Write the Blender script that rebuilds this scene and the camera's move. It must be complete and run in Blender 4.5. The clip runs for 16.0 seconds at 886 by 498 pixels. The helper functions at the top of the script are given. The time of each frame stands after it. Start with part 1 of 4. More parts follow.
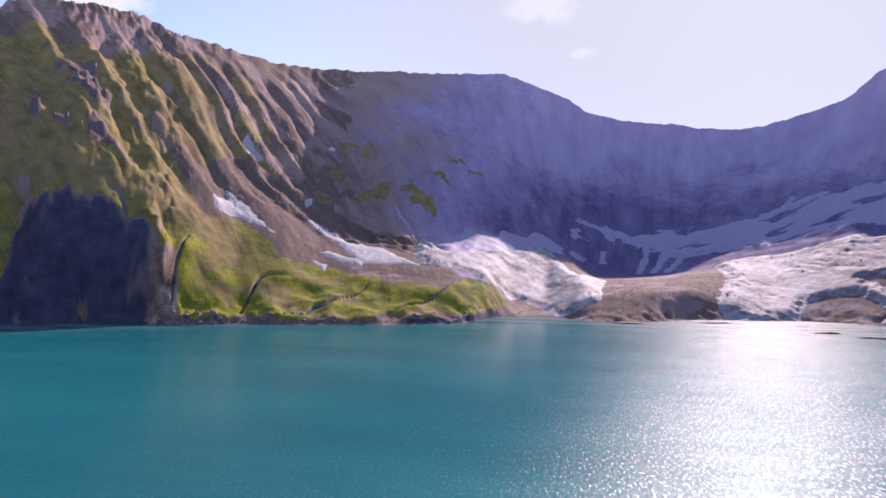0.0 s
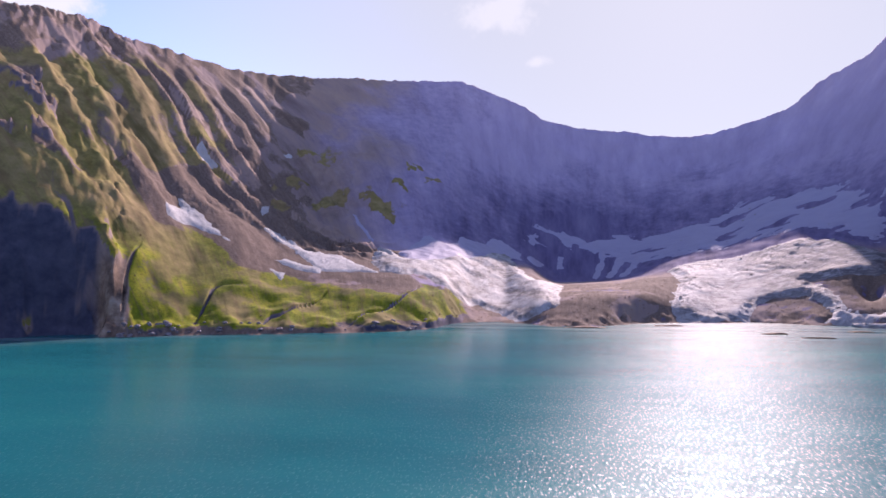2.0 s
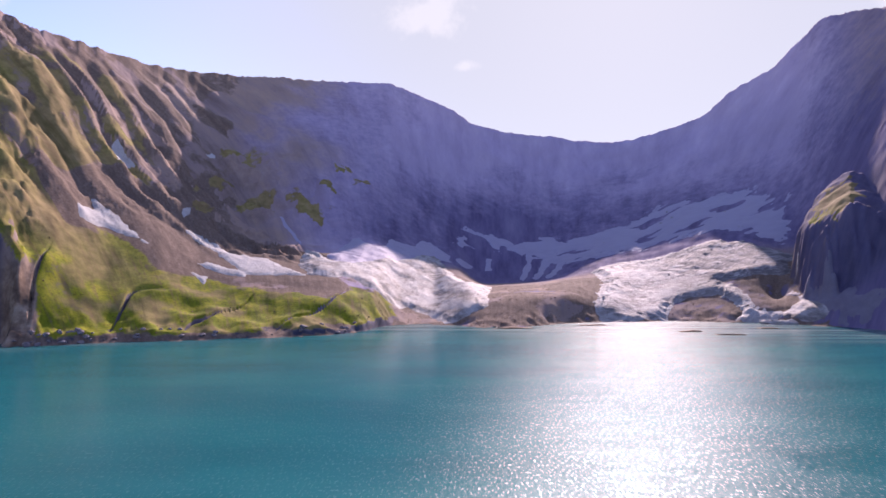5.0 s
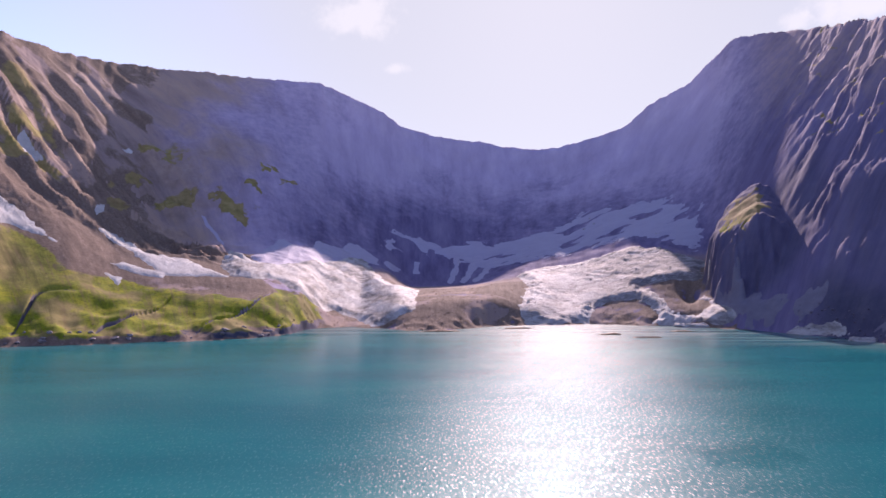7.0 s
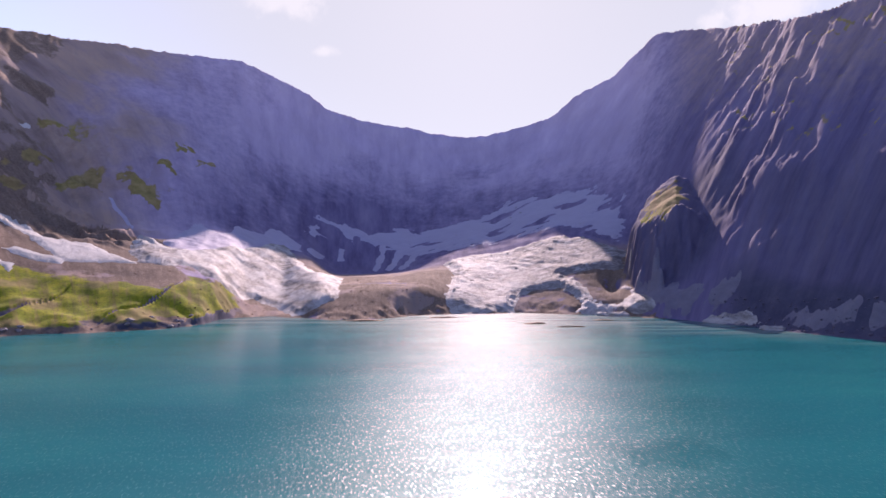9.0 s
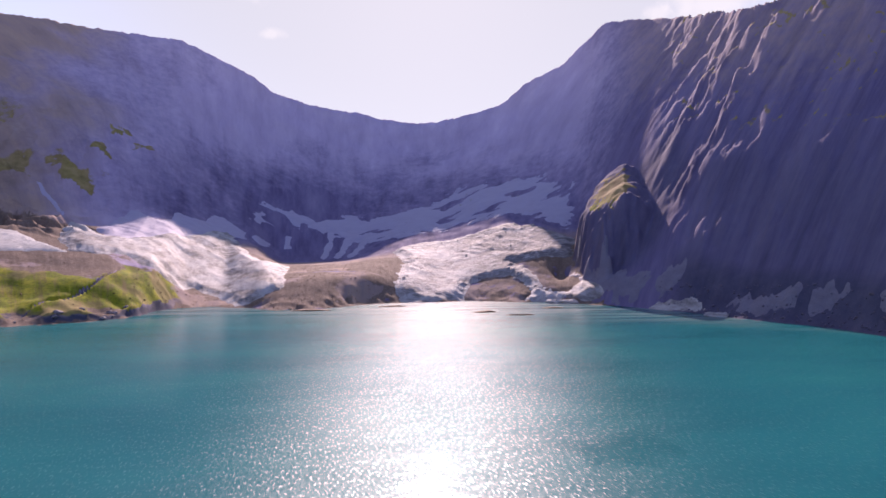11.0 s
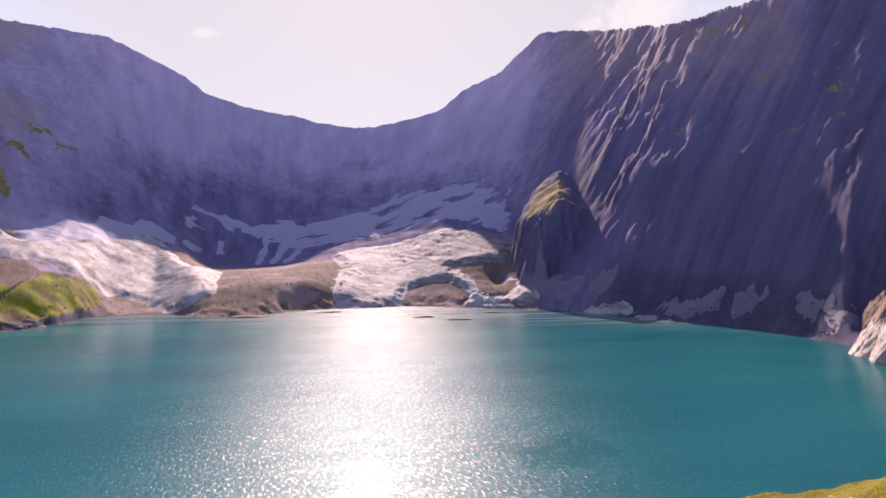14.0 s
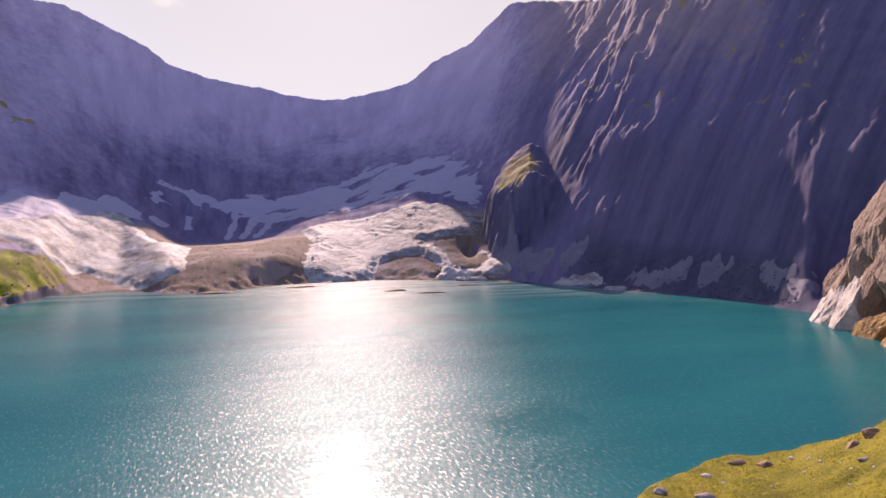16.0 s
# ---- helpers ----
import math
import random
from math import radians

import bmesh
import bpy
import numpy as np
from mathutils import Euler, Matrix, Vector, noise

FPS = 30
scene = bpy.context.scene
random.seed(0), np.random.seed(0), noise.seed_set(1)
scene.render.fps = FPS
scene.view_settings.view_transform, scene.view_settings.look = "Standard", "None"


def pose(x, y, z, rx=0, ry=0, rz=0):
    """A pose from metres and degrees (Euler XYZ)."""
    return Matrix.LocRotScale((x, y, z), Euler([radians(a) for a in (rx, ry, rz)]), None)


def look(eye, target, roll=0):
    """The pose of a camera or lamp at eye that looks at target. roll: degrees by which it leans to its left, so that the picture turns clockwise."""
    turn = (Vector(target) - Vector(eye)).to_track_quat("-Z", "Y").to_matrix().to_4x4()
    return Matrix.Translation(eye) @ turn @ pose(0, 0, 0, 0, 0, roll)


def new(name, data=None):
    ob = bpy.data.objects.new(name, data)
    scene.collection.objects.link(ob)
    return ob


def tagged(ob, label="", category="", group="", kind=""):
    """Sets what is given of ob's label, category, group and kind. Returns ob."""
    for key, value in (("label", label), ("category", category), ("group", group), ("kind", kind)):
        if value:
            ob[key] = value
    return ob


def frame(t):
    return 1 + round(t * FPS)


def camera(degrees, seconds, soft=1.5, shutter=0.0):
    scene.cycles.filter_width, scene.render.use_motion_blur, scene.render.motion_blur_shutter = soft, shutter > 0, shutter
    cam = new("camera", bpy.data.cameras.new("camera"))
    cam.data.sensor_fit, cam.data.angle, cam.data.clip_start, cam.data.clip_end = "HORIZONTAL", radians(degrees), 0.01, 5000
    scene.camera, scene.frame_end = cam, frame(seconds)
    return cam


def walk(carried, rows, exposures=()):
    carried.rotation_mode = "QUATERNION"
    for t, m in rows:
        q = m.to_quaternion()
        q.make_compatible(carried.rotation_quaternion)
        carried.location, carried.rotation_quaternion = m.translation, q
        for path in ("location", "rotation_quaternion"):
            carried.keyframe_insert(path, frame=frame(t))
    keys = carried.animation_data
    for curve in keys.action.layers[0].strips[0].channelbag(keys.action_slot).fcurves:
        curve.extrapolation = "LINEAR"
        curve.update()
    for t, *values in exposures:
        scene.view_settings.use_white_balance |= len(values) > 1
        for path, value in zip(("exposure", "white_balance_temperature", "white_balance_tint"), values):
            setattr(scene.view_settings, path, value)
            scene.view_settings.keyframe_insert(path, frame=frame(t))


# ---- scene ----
# The camera hovers over the near shore and pans along the far side of a mountain lake.
cam = camera(68.76, 16.0, soft=1.6)
START, GLIDE = Vector((0.0, 0.0, 46.2)), Vector((0.304, 1.0, 0.079))
TURN = [  # seconds, heading to the right of +y, tilt up, lean, metres glided forward
    (0.0, -12.91, 1.81, 0.65, 0), (0.5, -11.61, 2.01, 0.34, 0), (1.0, -10.42, 2.41, 0.36, 0), (1.5, -9.65, 2.30, 0.11, 0),
    (2.0, -9.29, 2.43, -0.01, 0), (2.5, -8.90, 2.62, -0.25, 0), (3.0, -7.20, 2.26, -0.05, 0), (3.5, -5.95, 2.39, -0.01, 0),
    (6.0, -0.11, 2.66, -0.19, 0), (6.5, 1.76, 2.75, 0.11, 0), (7.0, 3.32, 2.85, 0.01, 0), (7.5, 5.24, 2.94, 0.53, 0),
    (8.0, 6.91, 2.50, 0.65, 0), (8.5, 8.48, 2.11, 0.43, 2.1), (9.0, 9.68, 1.74, 0.37, 13.7), (9.5, 10.9, 1.45, 0.33, 18.8),
    (10.2, 12.6, 1.05, 0.27, 22.2), (11.5, 14.65, 0.48, 0.19, 24.0),
    (12.0, 14.97, 0.39, 0.09, 24.0), (12.5, 15.21, 0.08, 0.14, 24.0), (13.0, 16.27, 1.01, 0.06, 24.0), (13.5, 17.46, 1.13, 0.10, 24.0),
    (14.0, 19.53, 1.11, 0.21, 24.0), (14.5, 20.96, 0.48, 0.44, 24.0), (15.0, 21.19, -0.71, 0.22, 24.0), (15.5, 21.54, -1.19, -0.47, 24.0),
    (16.0, 22.01, -1.26, -0.36, 24.0),
]


def heading(yaw, tilt):
    y, p = radians(yaw), radians(tilt)
    return Vector((math.sin(y) * math.cos(p), math.cos(y) * math.cos(p), math.sin(p)))


def pan_rows():
    rows = []
    for t, yaw, tilt, lean, gone in TURN:
        eye = START + gone * GLIDE
        rows.append((t, look(eye, eye + 100.0 * heading(yaw, tilt), lean)))
    return rows


walk(cam, pan_rows(), [(0.0, 0.82, 6160, 42), (6.0, 0.85, 6310, 42), (9.0, 0.86, 6420, 42), (12.5, 0.86, 6680, 43), (16.0, 0.86, 7060, 42)])

# ---- light ----
SUN_AZ, SUN_EL = 13.1, 28.4
world = bpy.data.worlds.new("world")
scene.world = world
world.use_nodes = True
wn = world.node_tree
sky = wn.nodes.new("ShaderNodeTexSky")
sky.sky_type = "NISHITA"
sky.sun_disc = False
sky.sun_elevation = radians(SUN_EL)
sky.sun_rotation = radians(SUN_AZ)
sky.altitude = 3600
sky.dust_density = 3.0
sky.air_density = 1.2
# bright haze scattered round the sun, over the blue
way = wn.nodes.new("ShaderNodeTexCoord")
dot = wn.nodes.new("ShaderNodeVectorMath")
dot.operation = "DOT_PRODUCT"
dot.inputs[1].default_value = heading(SUN_AZ, SUN_EL)
wn.links.new(way.outputs["Generated"], dot.inputs[0])
fall = wn.nodes.new("ShaderNodeMapRange")
fall.interpolation_type = "SMOOTHSTEP"
for key, value in (("From Min", 0.62), ("From Max", 0.97), ("To Min", 0.0), ("To Max", 0.9)):
    fall.inputs[key].default_value = value
wn.links.new(dot.outputs["Value"], fall.inputs["Value"])
veil = wn.nodes.new("ShaderNodeMix")
veil.data_type = "RGBA"
veil.inputs["B"].default_value = (2.38, 2.75, 2.45, 1)
wn.links.new(fall.outputs["Result"], veil.inputs["Factor"])
wn.links.new(sky.outputs[0], veil.inputs["A"])
# a few fair-weather clouds: bearing, height, half width, half height in degrees
puff = wn.nodes.new("ShaderNodeTexNoise")
puff.inputs["Scale"].default_value = 26
puff.inputs["Detail"].default_value = 6
puff.inputs["Roughness"].default_value = 0.6
wn.links.new(way.outputs["Generated"], puff.inputs["Vector"])


def sky_math(op, a, b):
    m = wn.nodes.new("ShaderNodeMath")
    m.operation = op
    for sock, v in zip(m.inputs, (a, b)):
        if isinstance(v, bpy.types.NodeSocket):
            wn.links.new(v, sock)
        else:
            sock.default_value = v
    return m.outputs[0]


def sky_dot(v):
    m = wn.nodes.new("ShaderNodeVectorMath")
    m.operation = "DOT_PRODUCT"
    m.inputs[1].default_value = v
    wn.links.new(way.outputs["Generated"], m.inputs[0])
    return m.outputs["Value"]


colour = veil.outputs["Result"]
for bearing, height, wide, tall, thick in [(-4.3, 22.5, 3.3, 1.8, 0.65), (-0.9, 18.3, 1.1, 0.5, 0.6), (-42.6, 20.0, 5.0, 2.2, 0.95), (36.8, 20.5, 3.5, 1.9, 0.7), (32.4, 19.7, 1.1, 0.8, 0.6)]:
    ahead = heading(bearing, height)
    side = Vector((math.cos(radians(bearing)), -math.sin(radians(bearing)), 0.0))
    over = side.cross(ahead)
    u = sky_math("DIVIDE", sky_dot(side), math.sin(radians(wide)))
    v = sky_math("DIVIDE", sky_dot(over), math.sin(radians(tall)))
    r = sky_math("SQRT", sky_math("ADD", sky_math("MULTIPLY", u, u), sky_math("MULTIPLY", v, v)), 0.0)
    r = sky_math("ADD", r, sky_math("MULTIPLY", sky_math("SUBTRACT", puff.outputs["Fac"], 0.5), 2.4))
    r = sky_math("ADD", r, sky_math("MULTIPLY", sky_math("LESS_THAN", sky_dot(ahead), 0.0), 99.0))
    fade = wn.nodes.new("ShaderNodeMapRange")
    fade.interpolation_type = "SMOOTHSTEP"
    for key, value in (("From Min", 0.35), ("From Max", 1.25), ("To Min", thick), ("To Max", 0.0)):
        fade.inputs[key].default_value = value
    wn.links.new(r, fade.inputs["Value"])
    cloud = wn.nodes.new("ShaderNodeMix")
    cloud.data_type = "RGBA"
    cloud.inputs["B"].default_value = (3.3, 3.65, 3.35, 1)
    wn.links.new(fade.outputs["Result"], cloud.inputs["Factor"])
    wn.links.new(colour, cloud.inputs["A"])
    colour = cloud.outputs["Result"]
wn.links.new(colour, wn.nodes["Background"].inputs[0])
wn.nodes["Background"].inputs[1].default_value = 0.15
sun = new("sun", bpy.data.lights.new("sun", "SUN"))
sun.data.energy = 4.2
sun.data.angle = radians(0.53)
sun.data.color = (1.0, 0.89, 0.74)
sun.matrix_world = look(1000 * heading(SUN_AZ, SUN_EL), (0, 0, 0))


# ---- the lie of the land, in numbers ----
MAP_EYE, MAP_Z = 50.0, 0.955  # eye height and height scale of the tables
def hash01(ix, iy, seed):
    h = (ix.astype(np.int64) * 374761393 + iy.astype(np.int64) * 668265263 + seed * 974634877) & 0xFFFFFFFF
    h = ((h ^ (h >> 13)) * 1274126177) & 0xFFFFFFFF
    return ((h ^ (h >> 16)) & 0xFFFF) / 65535.0


def vnoise(x, y, seed=0):
    """Smooth noise, 0 to 1, with features one unit across."""
    fx, fy = np.floor(x), np.floor(y)
    ix, iy = fx.astype(np.int64), fy.astype(np.int64)
    u, v = x - fx, y - fy
    u, v = u * u * u * (u * (6 * u - 15) + 10), v * v * v * (v * (6 * v - 15) + 10)
    a, b = hash01(ix, iy, seed), hash01(ix + 1, iy, seed)
    c, d = hash01(ix, iy + 1, seed), hash01(ix + 1, iy + 1, seed)
    return (a + (b - a) * u) * (1 - v) + (c + (d - c) * u) * v


def fbm(x, y, octaves=4, seed=0):
    """Layered noise, about -1 to 1."""
    total, amp, norm = 0.0, 1.0, 0.0
    for k in range(octaves):
        total = total + amp * (2 * vnoise(x, y, seed + 17 * k) - 1)
        norm += amp
        x, y, amp = 1.97 * x + 13.7, 2.03 * y + 7.9, amp * 0.5
    return total / norm * 1.5


def ridged(x, y, octaves=3, seed=0):
    """Sharp-crested noise, 0 in the gullies to 1 on the crests."""
    total, amp, norm = 0.0, 1.0, 0.0
    for k in range(octaves):
        total = total + amp * (1 - np.abs(2 * vnoise(x, y, seed + 31 * k) - 1))
        norm += amp
        x, y, amp = 2.1 * x + 3.1, 2.0 * y + 5.3, amp * 0.45
    return total / norm


def smooth(a, b, x):
    t = np.clip((x - a) / (b - a), 0, 1)
    return t * t * (3 - 2 * t)


def bell(x, mid, wide):
    return np.exp(-((x - mid) / wide) ** 2)


# Round the lake by bearing (degrees right of +y, seen from the near shore): distance of the water's edge,
SHORE = [(-180, 60), (-120, 200), (-75, 480), (-55, 590), (-48, 590), (-42, 590), (-39.6, 585), (-38.2, 548), (-32, 552), (-25, 538),
         (-17, 542), (-12.5, 555), (-10.3, 590), (-8.6, 640), (-5, 668), (-2, 640), (0, 610), (4, 612), (7, 655), (12, 690), (18, 715), (24, 715),
         (29, 688), (35, 634), (39, 588), (45.5, 540), (47, 527), (52.5, 468), (53.0, 452), (54.2, 420), (55.6, 384), (57.2, 352), (60, 330), (64, 300), (70, 200), (76, 110), (120, 55), (180, 60)]
# the foot of the slopes (bearing, distance, height),
FOOT = [(-180, 100, 12), (-120, 250, 20), (-75, 540, 60), (-55, 632, 58), (-49.5, 640, 68), (-46.7, 642, 112), (-44, 645, 116), (-42, 640, 106), (-39.6, 628, 86),
        (-38.5, 606, 68), (-37.7, 592, 42), (-36, 620, 62), (-32, 688, 83), (-28, 688, 75), (-25, 680, 56.5), (-18, 682, 51), (-14, 676, 48), (-12, 664, 39.7), (-9.6, 655, 24),
        (-7.4, 690, 8), (-4, 740, 12), (-1, 690, 22), (4, 700, 28), (8, 720, 30), (11, 735, 20), (15, 760, 14), (20.5, 755, 14), (24, 750, 18), (26.7, 745, 20),
        (29, 720, 22)]
FOOT_FAR = [(36, 656, 32), (41, 600, 27), (47, 552, 26), (52.5, 493, 22), (53.2, 496, 14), (55.4, 490, 16), (57.4, 485, 20), (61, 475, 40), (66, 460, 60), (76, 170, 24), (120, 110, 14), (180, 100, 12)]
# a middle shelf,
SHELF = [(-180, 400, 120), (-120, 500, 130), (-75, 740, 200), (-55, 700, 176), (-49.5, 700, 182), (-44, 712, 203), (-38.2, 755, 191), (-32, 850, 205),
         (-28, 890, 191), (-25, 912, 170), (-21, 905, 130), (-16, 872, 100), (-11, 890, 100), (-8, 930, 102), (-5, 985, 104), (-2, 980, 84), (0.5, 960, 46), (3, 950, 44), (7, 950, 48),
         (11, 960, 68), (15, 970, 80), (20.5, 960, 100), (24, 940, 98), (26.7, 925, 86), (30, 850, 100), (33, 800, 120), (36, 738, 130)]
SHELF_RIGHT = [(41, 670, 118), (48, 604, 118), (52.4, 556, 112), (55, 545, 112), (57.5, 535, 114), (61, 525, 132), (68, 520, 180)]
# a higher bench under the headwall that holds the upper ice,
BENCH = [(-180, 650, 200), (-60, 750, 240), (-44, 785, 271), (-36, 860, 280), (-32, 925, 286), (-28, 1000, 292), (-25, 1050, 291), (-21, 1050, 266), (-16, 998, 225), (-11, 980, 165), (-8, 1020, 162), (-5, 1090, 171), (-1, 1130, 150), (0.5, 1130, 138), (3, 1130, 122),
         (7, 1140, 116), (11, 1150, 132), (15, 1170, 155), (18, 1180, 190), (24, 1130, 194), (27, 1085, 204), (30, 1010, 228), (33, 940, 250), (36, 880, 264), (41, 755, 232), (48, 688, 228), (55, 632, 220), (60, 625, 222), (76, 660, 230), (180, 650, 200)]
SHELF_FAR = [(76, 420, 150), (120, 400, 120), (180, 400, 120)]
# and the crest line (bearing, distance) with its height angle over the eye.
CREST_D = [(-180, 900), (-120, 900), (-75, 860), (-55, 800), (-50, 840), (-44, 890), (-38, 965), (-32, 1075), (-28, 1170), (-24, 1240), (-20, 1280), (-9, 1340), (0, 1440),
           (8, 1500), (15, 1500), (21, 1450), (25, 1385), (28, 1335), (31, 1270), (33.5, 1185), (36, 1080), (38.5, 950), (41, 865), (48, 775), (55, 700), (68, 700), (76, 900), (120, 900), (180, 900)]
CREST_EL = [(-180, 15), (-75, 17), (-55, 17.4), (-50.1, 18.4), (-47.6, 20.32), (-46.2, 20.42), (-43.3, 20.52), (-39.9, 20.32), (-36.3, 19.12), (-32.4, 18.52),
            (-29.1, 17.82), (-25.5, 17.67), (-22.4, 17.55), (-19.7, 17.75), (-16.1, 17.7), (-12.9, 17.7), (-8.3, 17.75), (-6, 16.9), (-2.3, 15.35), (-0.4, 14),
            (2.8, 13.25), (7.7, 12.6), (9, 12.2), (12.7, 12.05), (15, 12.3), (17.5, 12.8), (20.1, 13.55), (22.2, 15.3), (25.5, 16.8), (29.1, 19.9),
            (31.7, 20), (33.6, 19.8), (36.8, 19.7), (40.6, 19.8), (44, 20.2), (47.2, 20.7), (55, 22.5), (68, 24), (76, 20), (120, 15), (180, 15)]


def squeeze(az):
    """Scene bearing of a bearing in the tables, narrowed to fit the camera's view."""
    return np.interp(az, [-180, -76, 76, 180], [-180, -72.43, 72.43, 180])


def unsqueeze(az):
    return np.interp(az, [-180, -72.43, 72.43, 180], [-180, -76, 76, 180])


def around(table, az, soft):
    """The table's columns, read off at the bearings az and rounded over soft degrees."""
    t = np.array(table, float)
    fine = np.arange(-200, 200, 0.05)
    wrap = (fine + 180) % 360 - 180
    k = np.exp(-0.5 * (np.arange(-4 * soft, 4 * soft + 0.01, 0.05) / soft) ** 2)
    k /= k.sum()
    out = []
    for c in range(1, t.shape[1]):
        v = np.interp(wrap, t[:, 0], t[:, c])
        out.append(np.interp(az, fine, np.convolve(v, k, "same")))
    return out


# sharp spurs of the green flank, by their place across its fall
SPURS = [20, 90, 150, 205, 262, 318, 366, 412, 462, 518, 579, 604, 666, 700, 748, 807, 840, 895, 960, 1040, 1130, 1240, 1370, 1500]


def spurs(c):
    """Height of the spurs over their gullies: a long sunny face, then a shorter dark one up to the next crest."""
    edge = np.array(SPURS, float)
    k = np.clip(np.searchsorted(edge, c) - 1, 0, len(edge) - 2)
    gap = edge[k + 1] - edge[k]
    u = np.clip((c - edge[k]) / gap, 0, 1)
    return gap * np.where(u < 0.66, 1 - u / 0.66, (u - 0.66) / 0.34)


def facet(c):
    """Even folds with sharp crests and gullies, 0 to 1."""
    return 1 - np.abs(2 * (c - np.floor(c)) - 1)


def profiles(az):
    """Distances and heights of the slope's turning points at the bearings az."""
    s, = around(SHORE, az, 0.5)
    fd, fz = around(FOOT + FOOT_FAR, az, 0.3)
    md, mz = around(SHELF + SHELF_RIGHT + SHELF_FAR, az, 0.5)
    bd, bz = around(BENCH, az, 0.5)
    rd, = around(CREST_D, az, 1.0)
    el, = around(CREST_EL, az, 0.28)
    fd, md = np.maximum(fd, s + 18), np.maximum(md, fd + 40)
    bd = np.clip(bd, md + 30, rd - 60)
    rz = MAP_EYE + rd * np.tan(np.radians(el)) + 2.2 * fbm(az * 1.9, az * 0 + 9.1, 4, 6)
    ds = np.stack([s * 0 - 500, s - 70, s, fd, md, bd, rd, rd + 260, rd + 1200, s * 0 + 9000], -1)
    zs = np.stack([s * 0 - 14, s * 0 - 12, s * 0, fz, mz, bz, rz, rz - 190, s * 0 + 40, s * 0 + 40], -1)
    return ds, zs


def rise(ds, zs, d):
    """Height at distance d of a slope that bends softly through its turning points."""
    h = np.diff(ds, axis=-1)
    m = np.diff(zs, axis=-1) / h
    tan = np.zeros_like(zs)
    a, b = m[..., :-1], m[..., 1:]
    w1, w2 = 2 * h[..., 1:] + h[..., :-1], h[..., 1:] + 2 * h[..., :-1]
    same = a * b > 0
    safe = np.where(same, w1 / np.where(same, a, 1) + w2 / np.where(same, b, 1), 1)
    tan[..., 1:-1] = np.where(same, (w1 + w2) / safe, 0)
    z = np.zeros(np.broadcast(d, ds[..., 0]).shape)
    for k in range(ds.shape[-1] - 1):
        d0, hk = ds[..., k], h[..., k]
        t = (d - d0) / hk
        inside = (t >= 0) & (t < 1)
        t = np.clip(t, 0, 1)
        t0 = m[..., k] if k == 6 else tan[..., k]
        t1 = 1.15 * m[..., k] if k == 5 else tan[..., k + 1]  # a sharp crest
        v = (zs[..., k] * (1 + 2 * t) * (1 - t) ** 2 + hk * t0 * t * (1 - t) ** 2
             + zs[..., k + 1] * t * t * (3 - 2 * t) + hk * t1 * t * t * (t - 1))
        z = np.where(inside, v, z)
    return z


# grassy terraces on the headwall's foot: bearing, distance of the rim, half width in degrees, height of the rim, slant in metres a degree
LEDGES = [(-10.4, 1030, 0.9, 9, 14), (-12.0, 1035, 0.7, 6, 10), (-15.7, 925, 1.2, 9, -6), (-20.6, 915, 2.0, 9, 5), (-13.6, 975, 0.8, 8, 0), (-21.9, 1010, 1.1, 8, 8),
          (-22.8, 945, 1.2, 8, 6), (-24.4, 846, 1.4, 9, 6), (-31.0, 835, 1.8, 9, 4)]


def terrace(az, d, x, y, ledge):
    """How far the ground lies on a terrace (0 to 1), and the rise of its rim over the slope."""
    b, at, wide, h, slant = ledge
    w = bell(az + 0.6 * fbm(x / 22, y / 22, 4, 23), b, wide)
    back = d - at - slant * (az - b) + 9 * fbm(x / 17, y / 17, 4, 28)
    step = smooth(-9, 0, back) * np.clip(1 - back / (10 + 2.0 * h), 0, 1)
    return w * smooth(-2, 4, back) * (1 - smooth(20, 12 + 1.6 * h, back)), h * smooth(0.05, 0.9, w) * step


